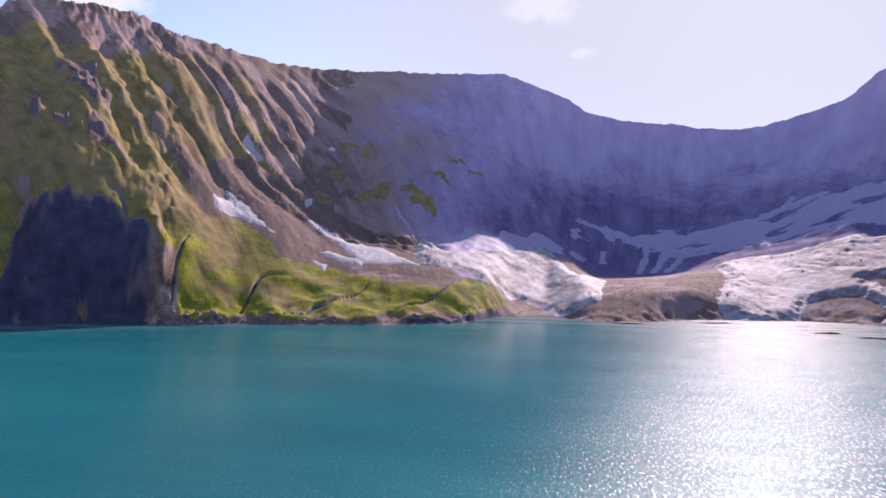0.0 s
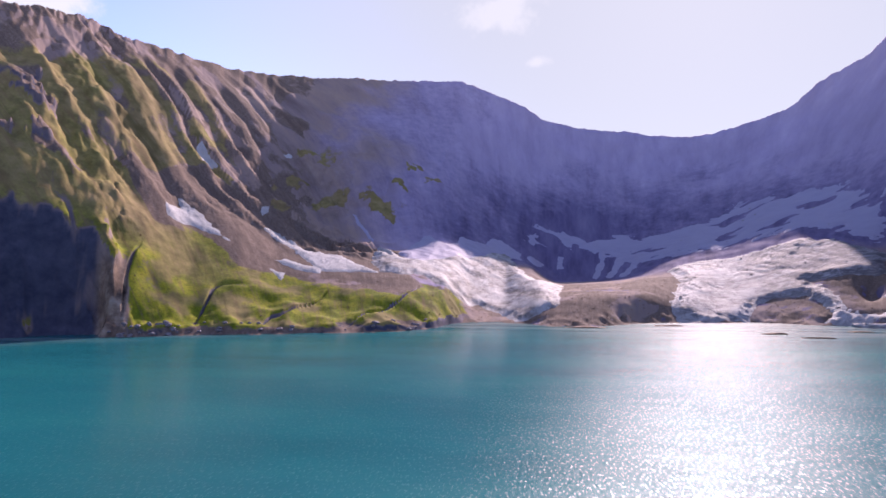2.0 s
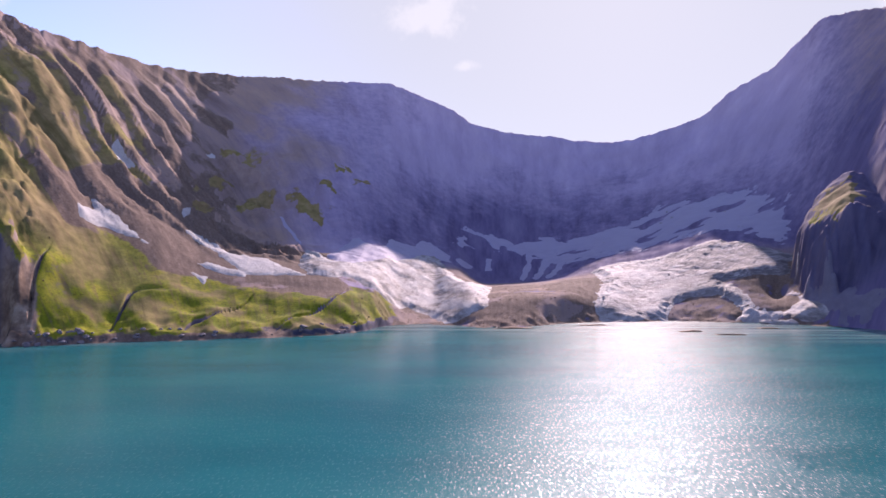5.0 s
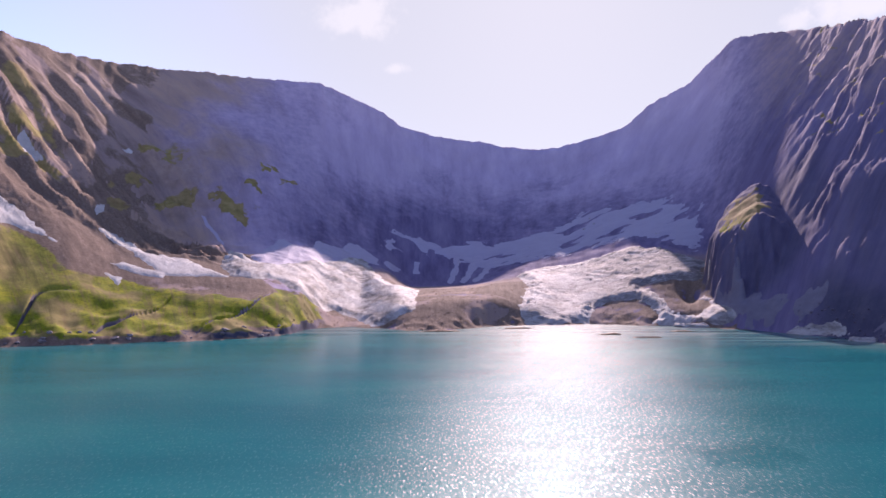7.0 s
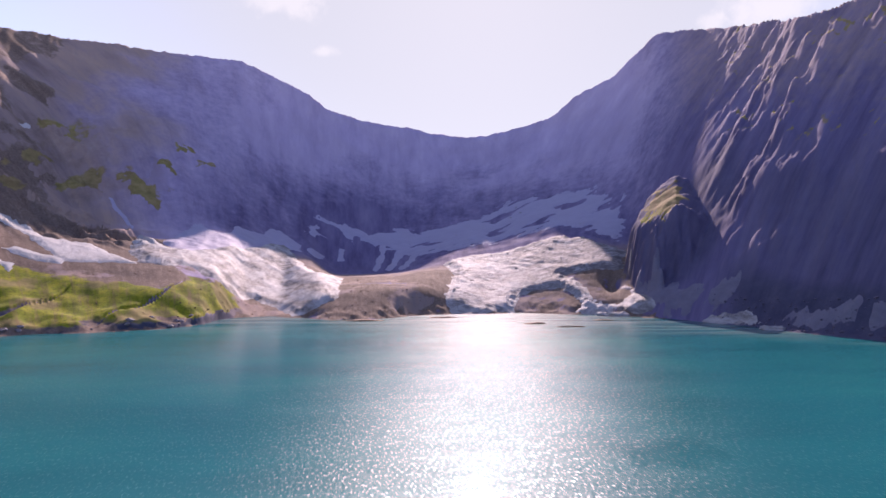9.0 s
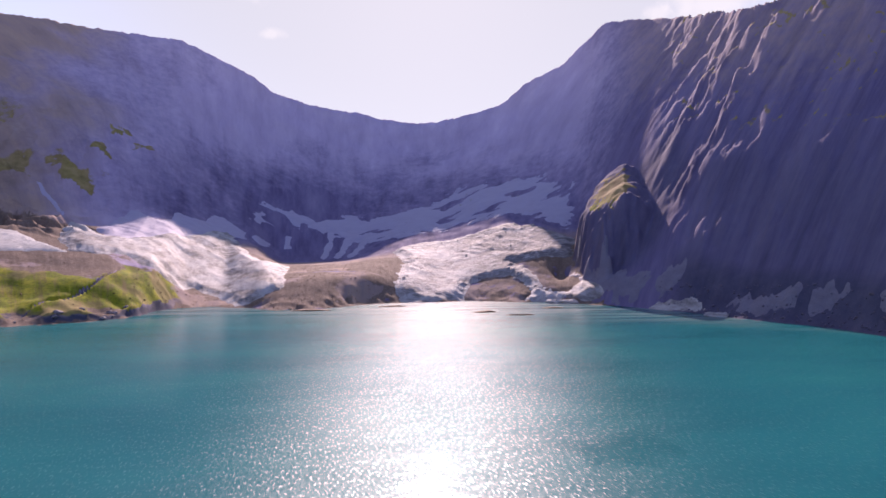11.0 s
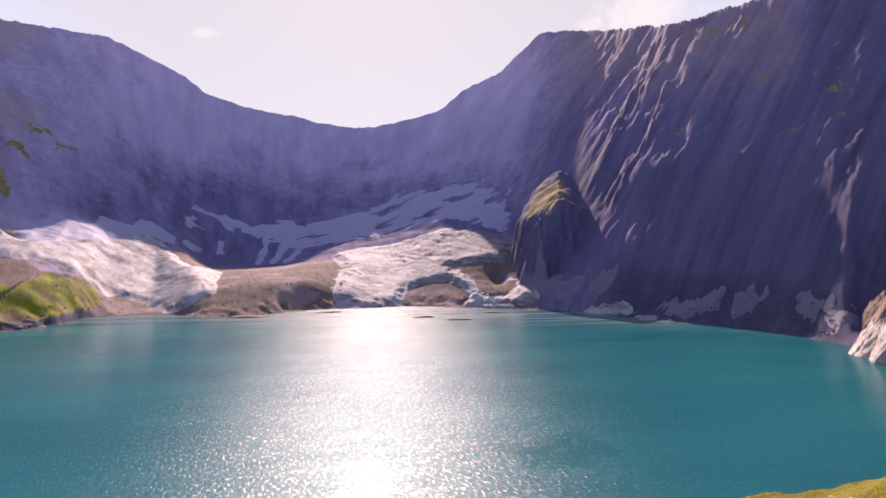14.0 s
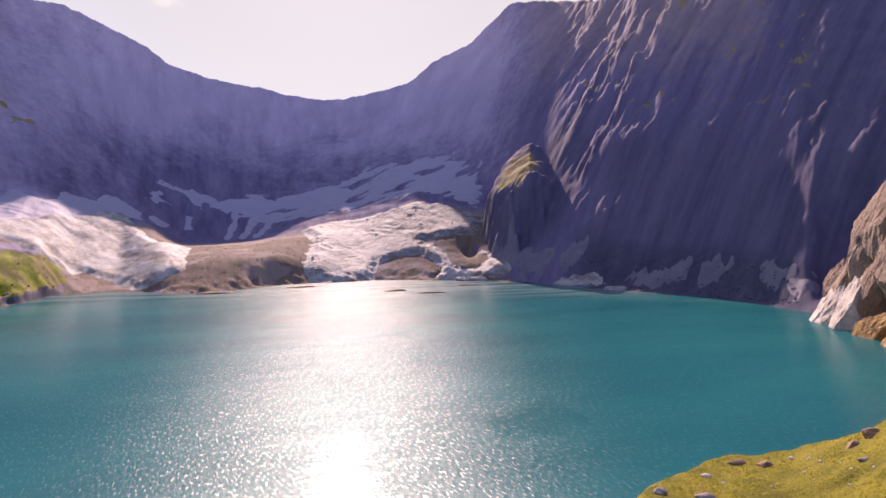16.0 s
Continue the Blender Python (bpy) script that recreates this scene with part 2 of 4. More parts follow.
def land(az, d):
    """Height of the ground at bearing az and distance d, and the rib pattern there."""
    x, y = d * np.sin(np.radians(az)), d * np.cos(np.radians(az))
    x0, y0 = d * np.sin(np.radians(az)), d * np.cos(np.radians(az))
    stray = (0.32 - 0.22 * bell(az, 32, 3) + 0.2 * smooth(32, 37, az) + 0.75 * (1 - smooth(-38, -36, az))) * smooth(20, 80, d - 430) * (1 - smooth(1000, 1150, d))
    ds, zs = profiles(az + stray * (fbm(x0 / 38, y0 / 38, 4, 44) + 0.35 * fbm(x0 / 11, y0 / 11, 3, 45) * (1 - smooth(-38, -36, az))))
    s, fd, md, rd, rz = ds[..., 2], ds[..., 3], ds[..., 4], ds[..., 6], zs[..., 6]
    low = smooth(-40, 0, d - s) * (1 - smooth(8, 45, d - s)) * (1 - 0.7 * smooth(28, 34, az))
    z = rise(ds, zs, d + low * (9 * fbm(x / 34, y / 34, 4, 5) + 4 * fbm(x / 9, y / 9, 2, 8)))
    up = np.clip((d - fd) / (rd - fd), 0, 1.3)
    # ribs and gullies run down the fall of each flank
    bend = 26 - 14 * (1 - smooth(-30, -18, az))
    wx, wy = x + bend * fbm(x / 130, y / 130, 3, 40), y + bend * fbm(x / 130, y / 130, 3, 41)
    cl, al = 0.28 * x + 0.96 * y, 0.96 * x - 0.28 * y
    cl = cl + 16 * fbm(cl / 240, al / 330, 3, 40) + 5 * fbm(x / 42, y / 42, 3, 41)
    left = 0.62 + (0.27 * (sum(spurs(cl + k) for k in (-6, -3, 0, 3, 6)) / 5 - 22) + 3.4 * (sum(facet((cl + k) / 23.0 + 0.6 * vnoise(cl / 90, al / 120, 43)) for k in (-3, 0, 3)) / 3 - 0.5)) / 38
    back = ridged((wx + 0.18 * wy) / 120, (wy - 0.18 * wx) / 700, 4, 12)
    cr, ar = 0.25 * x + 0.97 * y, 0.97 * x - 0.25 * y
    cr = cr + 30 * fbm(cr / 150, ar / 150, 4, 38) + 5 * fbm(x / 30, y / 30, 3, 39)
    right = 0.62 + (0.15 + 0.85 * smooth(30.5, 38, az)) * (0.25 + 0.75 * smooth(0.3, 0.6, up)) * ((5 + 9 * smooth(-0.2, 0.5, fbm(cr / 60, ar / 70, 3, 37))) * (sum(facet((cr + k) / 74) for k in (-7, -3, 3, 7)) / 4 - 0.5) + 2.6 * (sum(facet((cr + k) / 31 + 0.8 * vnoise(cr / 80, ar / 90, 13)) for k in (-3, 0, 3)) / 3 - 0.5) + 1.3 * (facet(cr / 11.7 + vnoise(cr / 50, ar / 40, 14)) - 0.5)) / 25
    wl, wr = 1 - smooth(-23, -11, az), smooth(24, 36, az)
    rib = wl * left + wr * right + (1 - wl - wr) * back
    amp = smooth(0.02 + 0.4 * (1 - wl - wr), 0.35 + 0.4 * (1 - wl - wr), up) * (1 - (0.75 + 0.17 * wl) * smooth(0.72, 1.0, up)) * (wl * 38 + wr * 25 + (1 - wl - wr) * 26)
    amp = amp * np.where(np.abs(az) > 70, 0.4, 1.0)
    z = z + amp * (rib - 0.62)
    # rocky spurs that run down towards the lake between the grassy flank and the headwall
    spur = bell(az, -19, 7) * smooth(0.1, 0.22, up) * (1 - smooth(0.55, 0.85, up))
    z = z + 15 * spur * (ridged(wx / 50, wy / 300, 3, 35) - 0.6)
    # small gullies that cut the green foot of the left flank
    foot = (1 - smooth(-13, -9, az)) * smooth(-45, -38, az) * smooth(5, 40, d - s) * (1 - smooth(60, 105, d - s))
    cut = 1 - np.abs(2 * vnoise((wx + 0.35 * wy) / 52, (wy - 0.35 * wx) / 260, 14) - 1)
    block = smooth(0.44, 0.53, fbm(x / 30, y / 20, 3, 24))
    near = (1 - smooth(-9.5, -7.5, az)) * smooth(-39, -38, az)
    z = z + foot * (2.2 * fbm(x / 48, y / 48, 3, 27) - 0.5 * block) + near * 7.5 * smooth(0, 8, d - s) * smooth(-1.2, 0.6, fbm(x / 44, y / 44, 2, 26)) * (1 - smooth(50, 120, d - s))
    z = z - foot * 5 * smooth(0.96, 1.0, cut)
    # crags that stand out of the far left meadow
    crag = smooth(0.20, 0.34, fbm(x / 40, y / 32, 4, 15) + 0.25 * (ridged(x / 11, y / 9, 2, 16) - 0.6)) * (1 - 0.45 * smooth(-43, -40, az)) * (1 - smooth(-16, -12, az)) * smooth(0.08, 0.2, up) * (1 - smooth(0.5, 0.7, up))
    for ledge in LEDGES:
        z = z + terrace(az, d, x, y, ledge)[1]
    # bare rock ribs at the foot of the same wall
    z = z + bell(az, -19, 5) * bell(d, 812, 42) * (15 * (facet(cl / 33 + 0.9 * fbm(x / 40, y / 40, 3, 36)) - 0.35) + 5 * fbm(x / 13, y / 13, 3, 35))
    # the rock knob beside the glacier: a steep-sided stump with a gently sloping crown
    ka = (az - 29.9 + 0.8 * fbm(x / 34, y / 34, 4, 46)) / np.where(az > 29.9, 7.5, 3.1)
    kd = (d - 832 + 12 * fbm(x / 30, y / 30, 4, 47)) / np.where(d < 832, 84, 80)
    top = np.interp(az, [26.6, 27.2, 29.0, 30.7, 31.6, 33.2, 36, 40], [100, 117, 138, 153, 149, 136, 126, 116]) + 0.44 * np.clip(d - 840, -66, 46)
    off = np.sqrt(ka ** 2 + kd ** 2)
    knob = top + (3 + 6 * smooth(0.6, 1.0, off)) * fbm(x / 21, y / 21, 4, 48) + 9 * smooth(0.6, 1.0, off) * (facet((x - y) / 23 + fbm(x / 30, y / 30, 3, 49)) - 0.5) - 150 * smooth(0.72, 1.6, off)
    knob = np.where((np.abs(ka) < 1.9) & (np.abs(kd) < 1.9), knob, -50)
    z = np.maximum(z, knob)
    z = z - 12 * bell(az, 25.4, 0.9) * bell(d, 792, 26)
    rock = 0.3 * smooth(52.6, 53.6, az) * (1 - smooth(66, 70, az)) * smooth(0, 12, d - s) * (1 - smooth(450, 490, d))
    z = z + rock * (30 * (ridged(x / 30, y / 21, 4, 18) - 0.62) + 4 * fbm(x / 7, y / 7, 3, 19))
    z = z + crag * (2 + 9 * ridged((x + y) / 26, (y - x) / 13, 3, 17) ** 2) * (1 - 0.4 * smooth(-43, -40, az))
    # broken crags all over the cliff
    z = z + wr * smooth(0.03, 0.12, up) * (1 - 0.7 * smooth(0.85, 1.0, up)) * smooth(32, 36, az) * (5.5 * fbm(x / 15, y / 15, 4, 29) + 5 * (ridged(x / 33, y / 33, 3, 30) - 0.6))
    # broken ground
    on = smooth(0, 30, d - s)
    z = z + on * ((0.9 + (0.8 * wl + 2.2 * wr * smooth(31, 38, az) + 0.1) * smooth(0.1, 0.3, up)) * fbm(x / 42, y / 42, 4, 21) + (0.5 + (0.5 * wl + 0.9 * wr * smooth(31, 38, az)) * smooth(0.05, 0.4, up)) * (ridged(x / 17, y / 17, 3, 22) - 0.6))
    a = np.radians(squeeze(az))
    run = 17.5 * az + (0.75 * (1 - smooth(-45, 0, az)) - 0.6 * smooth(10, 50, az)) * z
    return d * np.sin(a), d * np.cos(a), MAP_Z * z, rib, up, crag, run, foot * smooth(0.965, 0.99, cut)


def ground_z(x, y):
    az, d = np.degrees(np.arctan2(x, y)), np.hypot(x, y)
    return land(unsqueeze(az), d)[2]


# ---- materials ----
def material(name):
    m = bpy.data.materials.new(name)
    m.use_nodes = True
    return m, m.node_tree.nodes, m.node_tree.links, m.node_tree.nodes["Principled BSDF"]


def noise_node(nodes, links, scale, detail=6, rough=0.6, vec=None, stretch=None, swirl=0.0):
    n = nodes.new("ShaderNodeTexNoise")
    n.inputs["Scale"].default_value = scale
    n.inputs["Detail"].default_value = detail
    n.inputs["Roughness"].default_value = rough
    n.inputs["Distortion"].default_value = swirl
    if vec is None:
        vec = nodes.new("ShaderNodeTexCoord").outputs["Object"]
    if stretch:
        mp = nodes.new("ShaderNodeMapping")
        mp.inputs["Scale"].default_value = stretch
        links.new(vec, mp.inputs["Vector"])
        vec = mp.outputs["Vector"]
    links.new(vec, n.inputs["Vector"])
    return n.outputs["Fac"]


def ramp(nodes, links, fac, stops):
    r = nodes.new("ShaderNodeValToRGB")
    while len(r.color_ramp.elements) < len(stops):
        r.color_ramp.elements.new(0.5)
    for e, (p, c) in zip(r.color_ramp.elements, stops):
        e.position = p
        e.color = (*c, 1) if isinstance(c, tuple) else (c, c, c, 1)
    links.new(fac, r.inputs["Fac"])
    return r.outputs["Color"]


def mix(nodes, links, fac, a, b, blend="MIX"):
    m = nodes.new("ShaderNodeMix")
    m.data_type, m.blend_type = "RGBA", blend
    for sock, v in ((m.inputs["Factor"], fac), (m.inputs["A"], a), (m.inputs["B"], b)):
        if isinstance(v, bpy.types.NodeSocket):
            links.new(v, sock)
        elif isinstance(v, tuple):
            sock.default_value = (*v, 1)
        else:
            sock.default_value = v
    return m.outputs["Result"]


def calc(nodes, links, op, a, b=0.0, c=0.0):
    m = nodes.new("ShaderNodeMath")
    m.operation = op
    for sock, v in zip(m.inputs, (a, b, c)):
        if isinstance(v, bpy.types.NodeSocket):
            links.new(v, sock)
        else:
            sock.default_value = v
    return m.outputs[0]


def bump(nodes, links, height, bsdf, strength=0.5, distance=1.0, normal=None):
    b = nodes.new("ShaderNodeBump")
    b.inputs["Strength"].default_value = strength
    b.inputs["Distance"].default_value = distance
    links.new(height, b.inputs["Height"])
    if normal:
        links.new(normal, b.inputs["Normal"])
    if bsdf:
        links.new(b.outputs["Normal"], bsdf.inputs["Normal"])
    return b.outputs["Normal"]


def cover(nodes, name):
    a = nodes.new("ShaderNodeAttribute")
    a.attribute_name = name
    return a.outputs["Fac"]


def make_slope_material():
    """Mountain ground: rock in violet haze and shade tones, brown scree and short alpine grass, by the cover stored on
    the mesh.
    """
    m, n, l, p = material("mountain_ground")
    big = noise_node(n, l, 0.012, 6, 0.6)
    mid = noise_node(n, l, 0.07, 8, 0.65)
    fine = noise_node(n, l, 0.4, 6, 0.7)
    # streaks that follow the fall of the slope
    where = n.new("ShaderNodeSeparateXYZ")
    l.new(n.new("ShaderNodeNewGeometry").outputs["Position"], where.inputs[0])
    fall = n.new("ShaderNodeCombineXYZ")
    l.new(cover(n, "run"), fall.inputs[0])
    l.new(calc(n, l, "MULTIPLY", where.outputs[2], 0.14), fall.inputs[1])
    l.new(calc(n, l, "MULTIPLY", where.outputs[1], 0.16), fall.inputs[2])
    runs = noise_node(n, l, 0.045, 8, 0.68, vec=fall.outputs[0])
    rills = noise_node(n, l, 0.14, 6, 0.65, vec=fall.outputs[0])
    # headwall rock paled and tinted violet to stand in for haze and shade
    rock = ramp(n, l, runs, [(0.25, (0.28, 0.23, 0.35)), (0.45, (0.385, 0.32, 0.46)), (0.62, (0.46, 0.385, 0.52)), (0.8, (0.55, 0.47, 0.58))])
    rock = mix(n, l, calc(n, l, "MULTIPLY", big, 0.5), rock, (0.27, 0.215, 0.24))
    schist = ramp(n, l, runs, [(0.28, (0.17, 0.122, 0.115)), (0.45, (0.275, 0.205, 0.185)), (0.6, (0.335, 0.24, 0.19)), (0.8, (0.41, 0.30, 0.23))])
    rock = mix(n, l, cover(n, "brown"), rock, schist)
    # shade tone put into the rock's colour; the moraine's dark streaks share it
    shade_and_streaks = ramp(n, l, runs, [(0.3, (0.085, 0.070, 0.135)), (0.5, (0.15, 0.126, 0.22)), (0.75, (0.235, 0.20, 0.29))])
    rock = mix(n, l, ramp(n, l, calc(n, l, "ADD", cover(n, "shade_and_streaks"), calc(n, l, "MULTIPLY", calc(n, l, "SUBTRACT", mid, 0.5), 0.8)), [(0.2, 0.0), (0.8, 1.0)]), rock, shade_and_streaks)
    # deepest shade, painted on as a blue-black rock colour
    rock = mix(n, l, cover(n, "deep_shade"), rock, ramp(n, l, mid, [(0.35, (0.040, 0.044, 0.070)), (0.7, (0.090, 0.090, 0.12))]))
    rock = mix(n, l, cover(n, "pale"), rock, ramp(n, l, mid, [(0.34, (0.09, 0.058, 0.036)), (0.48, (0.23, 0.155, 0.10)), (0.58, (0.36, 0.265, 0.18)), (0.75, (0.56, 0.47, 0.37))]))
    scree = ramp(n, l, fine, [(0.3, (0.12, 0.083, 0.064)), (0.5, (0.20, 0.142, 0.108)), (0.75, (0.29, 0.22, 0.175))])
    grass = ramp(n, l, mid, [(0.28, (0.09, 0.115, 0.006)), (0.45, (0.18, 0.21, 0.011)), (0.6, (0.30, 0.295, 0.016)), (0.8, (0.38, 0.30, 0.045))])
    grass = mix(n, l, ramp(n, l, fine, [(0.36, 0.6), (0.52, 0.0)]), grass, (0.07, 0.07, 0.012))
    grass = mix(n, l, calc(n, l, "MULTIPLY", cover(n, "dry"), ramp(n, l, big, [(0.3, 0.6), (0.55, 1.0)])), grass, ramp(n, l, mid, [(0.3, (0.14, 0.105, 0.045)), (0.5, (0.25, 0.19, 0.08)), (0.75, (0.34, 0.25, 0.13))]))
    wob = calc(n, l, "MULTIPLY", calc(n, l, "SUBTRACT", mid, 0.5), 0.9)
    scree = mix(n, l, ramp(n, l, rills, [(0.42, 0.55), (0.58, 0.0)]), scree, (0.11, 0.078, 0.06))
    wob = calc(n, l, "ADD", wob, calc(n, l, "MULTIPLY", calc(n, l, "SUBTRACT", fine, 0.5), 0.3))
    fs = ramp(n, l, calc(n, l, "ADD", cover(n, "scree"), wob), [(0.42, 0.0), (0.58, 1.0)])
    fg = ramp(n, l, calc(n, l, "ADD", cover(n, "grass"), wob), [(0.40, 0.0), (0.62, 1.0)])
    grass = mix(n, l, ramp(n, l, rills, [(0.5, 0.0), (0.66, 0.6)]), grass, (0.21, 0.135, 0.065))
    grass = mix(n, l, ramp(n, l, runs, [(0.32, 0.6), (0.45, 0.0)]), grass, (0.075, 0.07, 0.018))
    col = mix(n, l, fs, rock, scree)
    col = mix(n, l, fg, col, grass)
    l.new(col, p.inputs["Base Color"])
    p.inputs["Roughness"].default_value = 0.95
    p.inputs["Specular IOR Level"].default_value = 0.15
    b1 = bump(n, l, runs, None, 0.16, 4.0)
    bump(n, l, fine, p, 0.14, 0.6, b1)
    return m


def make_water_material():
    """Milky meltwater: a turquoise body under a rippled gloss."""
    m, n, l, p = material("glacial_water")
    n.remove(p)
    out = n["Material Output"]
    where = n.new("ShaderNodeNewGeometry").outputs["Position"]
    drift = noise_node(n, l, 0.006, 4, 0.55, stretch=(1, 2.2, 1))
    col = ramp(n, l, drift, [(0.3, (0.003, 0.102, 0.120)), (0.5, (0.004, 0.130, 0.146)), (0.7, (0.007, 0.160, 0.164))])
    far = n.new("ShaderNodeMapRange")  # pale streaks that strengthen with distance
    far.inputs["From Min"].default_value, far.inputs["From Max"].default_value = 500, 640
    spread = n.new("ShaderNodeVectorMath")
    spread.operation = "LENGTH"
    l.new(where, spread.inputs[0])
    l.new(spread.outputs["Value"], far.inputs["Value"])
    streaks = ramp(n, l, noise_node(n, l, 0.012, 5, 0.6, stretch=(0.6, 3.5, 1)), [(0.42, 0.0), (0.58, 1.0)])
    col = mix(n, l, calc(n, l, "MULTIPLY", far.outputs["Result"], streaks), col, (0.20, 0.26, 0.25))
    # a smooth dark patch where the wind has not reached
    lull = n.new("ShaderNodeVectorMath")
    lull.operation = "DISTANCE"
    lull.inputs[1].default_value = (92, 172, 0)
    l.new(where, lull.inputs[0])
    calm = calc(n, l, "ADD", calc(n, l, "MULTIPLY", lull.outputs["Value"], 0.06), calc(n, l, "MULTIPLY", calc(n, l, "SUBTRACT", noise_node(n, l, 0.05, 4, 0.6, stretch=(1.6, 0.7, 1)), 0.5), 2.6))
    calm = ramp(n, l, calm, [(0.45, 1.0), (0.95, 0.0)])
    col = mix(n, l, calc(n, l, "MULTIPLY", calm, 0.3), col, (0.003, 0.085, 0.10))
    swell = noise_node(n, l, 0.06, 3, 0.5, stretch=(1, 1.8, 1))
    chop = noise_node(n, l, 0.5, 4, 0.62, stretch=(1, 1.1, 1))
    b1 = bump(n, l, chop, None, 0.10, 0.9, bump(n, l, swell, None, 0.06, 2.0))
    body = n.new("ShaderNodeBsdfDiffuse")
    l.new(col, body.inputs["Color"])
    gloss = n.new("ShaderNodeBsdfGlossy")
    gloss.inputs["Roughness"].default_value = 0.16
    gloss.distribution = "BECKMANN"
    l.new(b1, gloss.inputs["Normal"])
    fres = n.new("ShaderNodeFresnel")
    fres.inputs["IOR"].default_value = 1.33
    l.new(b1, fres.inputs["Normal"])
    # wind ripples: a bumped, broad gloss lobe throws a path of light towards the sun
    wavelets = noise_node(n, l, 1.0, 4, 0.7, stretch=(1, 0.36, 1))
    gusts = noise_node(n, l, 0.035, 5, 0.62, stretch=(0.8, 1.9, 1))
    wind = ramp(n, l, gusts, [(0.36, 0.78), (0.6, 1.0)])
    # sparkle: noise in the gloss share, stretched in depth to look round from the camera
    sparkle_mask = ramp(n, l, noise_node(n, l, 1.25, 3, 0.6, stretch=(1, 0.42, 1)), [(0.38, 0.6), (0.6, 1.0)])
    sparks = ramp(n, l, noise_node(n, l, 1.9, 2, 0.5, stretch=(1, 0.26, 1)), [(0.57, 0.0), (0.66, 1.0)])
    sparkle_mask = calc(n, l, "MULTIPLY_ADD", sparks, 3.2, sparkle_mask)
    wind = calc(n, l, "MULTIPLY", wind, calc(n, l, "SUBTRACT", 1.0, calc(n, l, "MULTIPLY", calm, 0.45)))
    path = n.new("ShaderNodeBsdfGlossy")
    path.distribution = "BECKMANN"
    path.inputs["Roughness"].default_value = 0.43
    l.new(bump(n, l, wavelets, None, 1.0, 0.12, b1), path.inputs["Normal"])
    shares = ((path, calc(n, l, "MULTIPLY", sparkle_mask, calc(n, l, "MULTIPLY", wind, PATH_GLOSS))), (gloss, calc(n, l, "MULTIPLY", fres.outputs[0], 0.55)))
    done = body
    for shader, share in shares:
        both = n.new("ShaderNodeMixShader")
        l.new(share, both.inputs[0])
        l.new(done.outputs[0], both.inputs[1])
        l.new(shader.outputs[0], both.inputs[2])
        done = both
    l.new(done.outputs[0], out.inputs["Surface"])
    return m


PATH_GLOSS = 0.034  # share of the light that the ripples mirror


def make_snow_material(name, dirt, streak, dull=0.0, relief=0.5, tone=(0.27, 0.26, 0.34), swirl=0.0):
    """Old snow and ice: clean and dirty tracts, grit along its bands; dull mixes in a shade tone."""
    m, n, l, p = material(name)
    grit = noise_node(n, l, 0.06, 8, 0.7, stretch=streak, swirl=swirl)
    tract = noise_node(n, l, 0.017, 4, 0.55)
    fine = noise_node(n, l, 0.5, 6, 0.7)
    dirty = ramp(n, l, grit, [(0.34, (0.10, 0.088, 0.082)), (0.45, (0.23, 0.21, 0.198)), (0.56, (0.41, 0.39, 0.37)), (0.8, (0.54, 0.525, 0.50))])
    share = calc(n, l, "MULTIPLY", ramp(n, l, tract, [(0.34, 0.35), (0.52, 1.0)]), dirt)
    share = calc(n, l, "MAXIMUM", share, cover(n, "grime"))
    col = mix(n, l, share, (0.50, 0.487, 0.465), dirty)
    band = ramp(n, l, noise_node(n, l, 0.075, 7, 0.7, stretch=(0.7, 1.5, 1.4), swirl=1.6), [(0.45, 1.0), (0.58, 0.0)])
    col = mix(n, l, calc(n, l, "MULTIPLY", band, cover(n, "grime")), col, (0.15, 0.135, 0.13))
    col = mix(n, l, ramp(n, l, fine, [(0.3, 0.25), (0.5, 0.0)]), col, (0.33, 0.29, 0.28))
    # this tone carries the shade of headwall and cliff in the colour
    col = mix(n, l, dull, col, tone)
    l.new(col, p.inputs["Base Color"])
    p.inputs["Roughness"].default_value = 0.75
    p.inputs["Specular IOR Level"].default_value = 0.2
    b1 = bump(n, l, grit, None, relief, 4.0)
    bump(n, l, fine, p, 0.4, 0.8, b1)
    return m


M_SLOPE = make_slope_material()
M_WATER = make_water_material()
M_SNOW = make_snow_material("old_snow", 0.35, (1, 1, 1))
M_ICE = make_snow_material("glacier_ice", 0.95, (1, 0.5, 1.5))
M_CREVASSED = make_snow_material("crevassed_ice", 0.9, (0.8, 1.6, 1.5), 0.05, swirl=1.2)
# snow and ice darkened and tinted violet for the shade they lie in
M_SHADED_SNOW = make_snow_material("shaded_debris_snow", 1.0, (1, 1, 1.5), 0.88, 0.4, (0.16, 0.147, 0.20))
M_SHADED_ICE = make_snow_material("shade_tinted_ice", 0.4, (0.7, 1.5, 1.5), 0.8, 0.15, (0.325, 0.30, 0.42))


# ---- the land as meshes ----
def mesh_from(name, verts, faces, mat, smooth_shade=True):
    me = bpy.data.meshes.new(name)
    verts, faces = np.asarray(verts, np.float32), np.asarray(faces, np.int32)
    me.vertices.add(len(verts))
    me.vertices.foreach_set("co", verts.ravel())
    k = faces.shape[1]
    me.loops.add(faces.size)
    me.loops.foreach_set("vertex_index", faces.ravel())
    me.polygons.add(len(faces))
    me.polygons.foreach_set("loop_start", np.arange(0, faces.size, k, dtype=np.int32))
    if smooth_shade:
        me.polygons.foreach_set("use_smooth", np.ones(len(faces), bool))
    me.materials.append(mat)
    me.update(calc_edges=True)
    return me


def pick(verts, faces, keep, attrs):
    """The faces to keep, with only their own points and cover values."""
    f = faces[keep]
    used, inv = np.unique(f, return_inverse=True)
    return verts[used], inv.reshape(f.shape), {k: v[used] for k, v in attrs.items()}


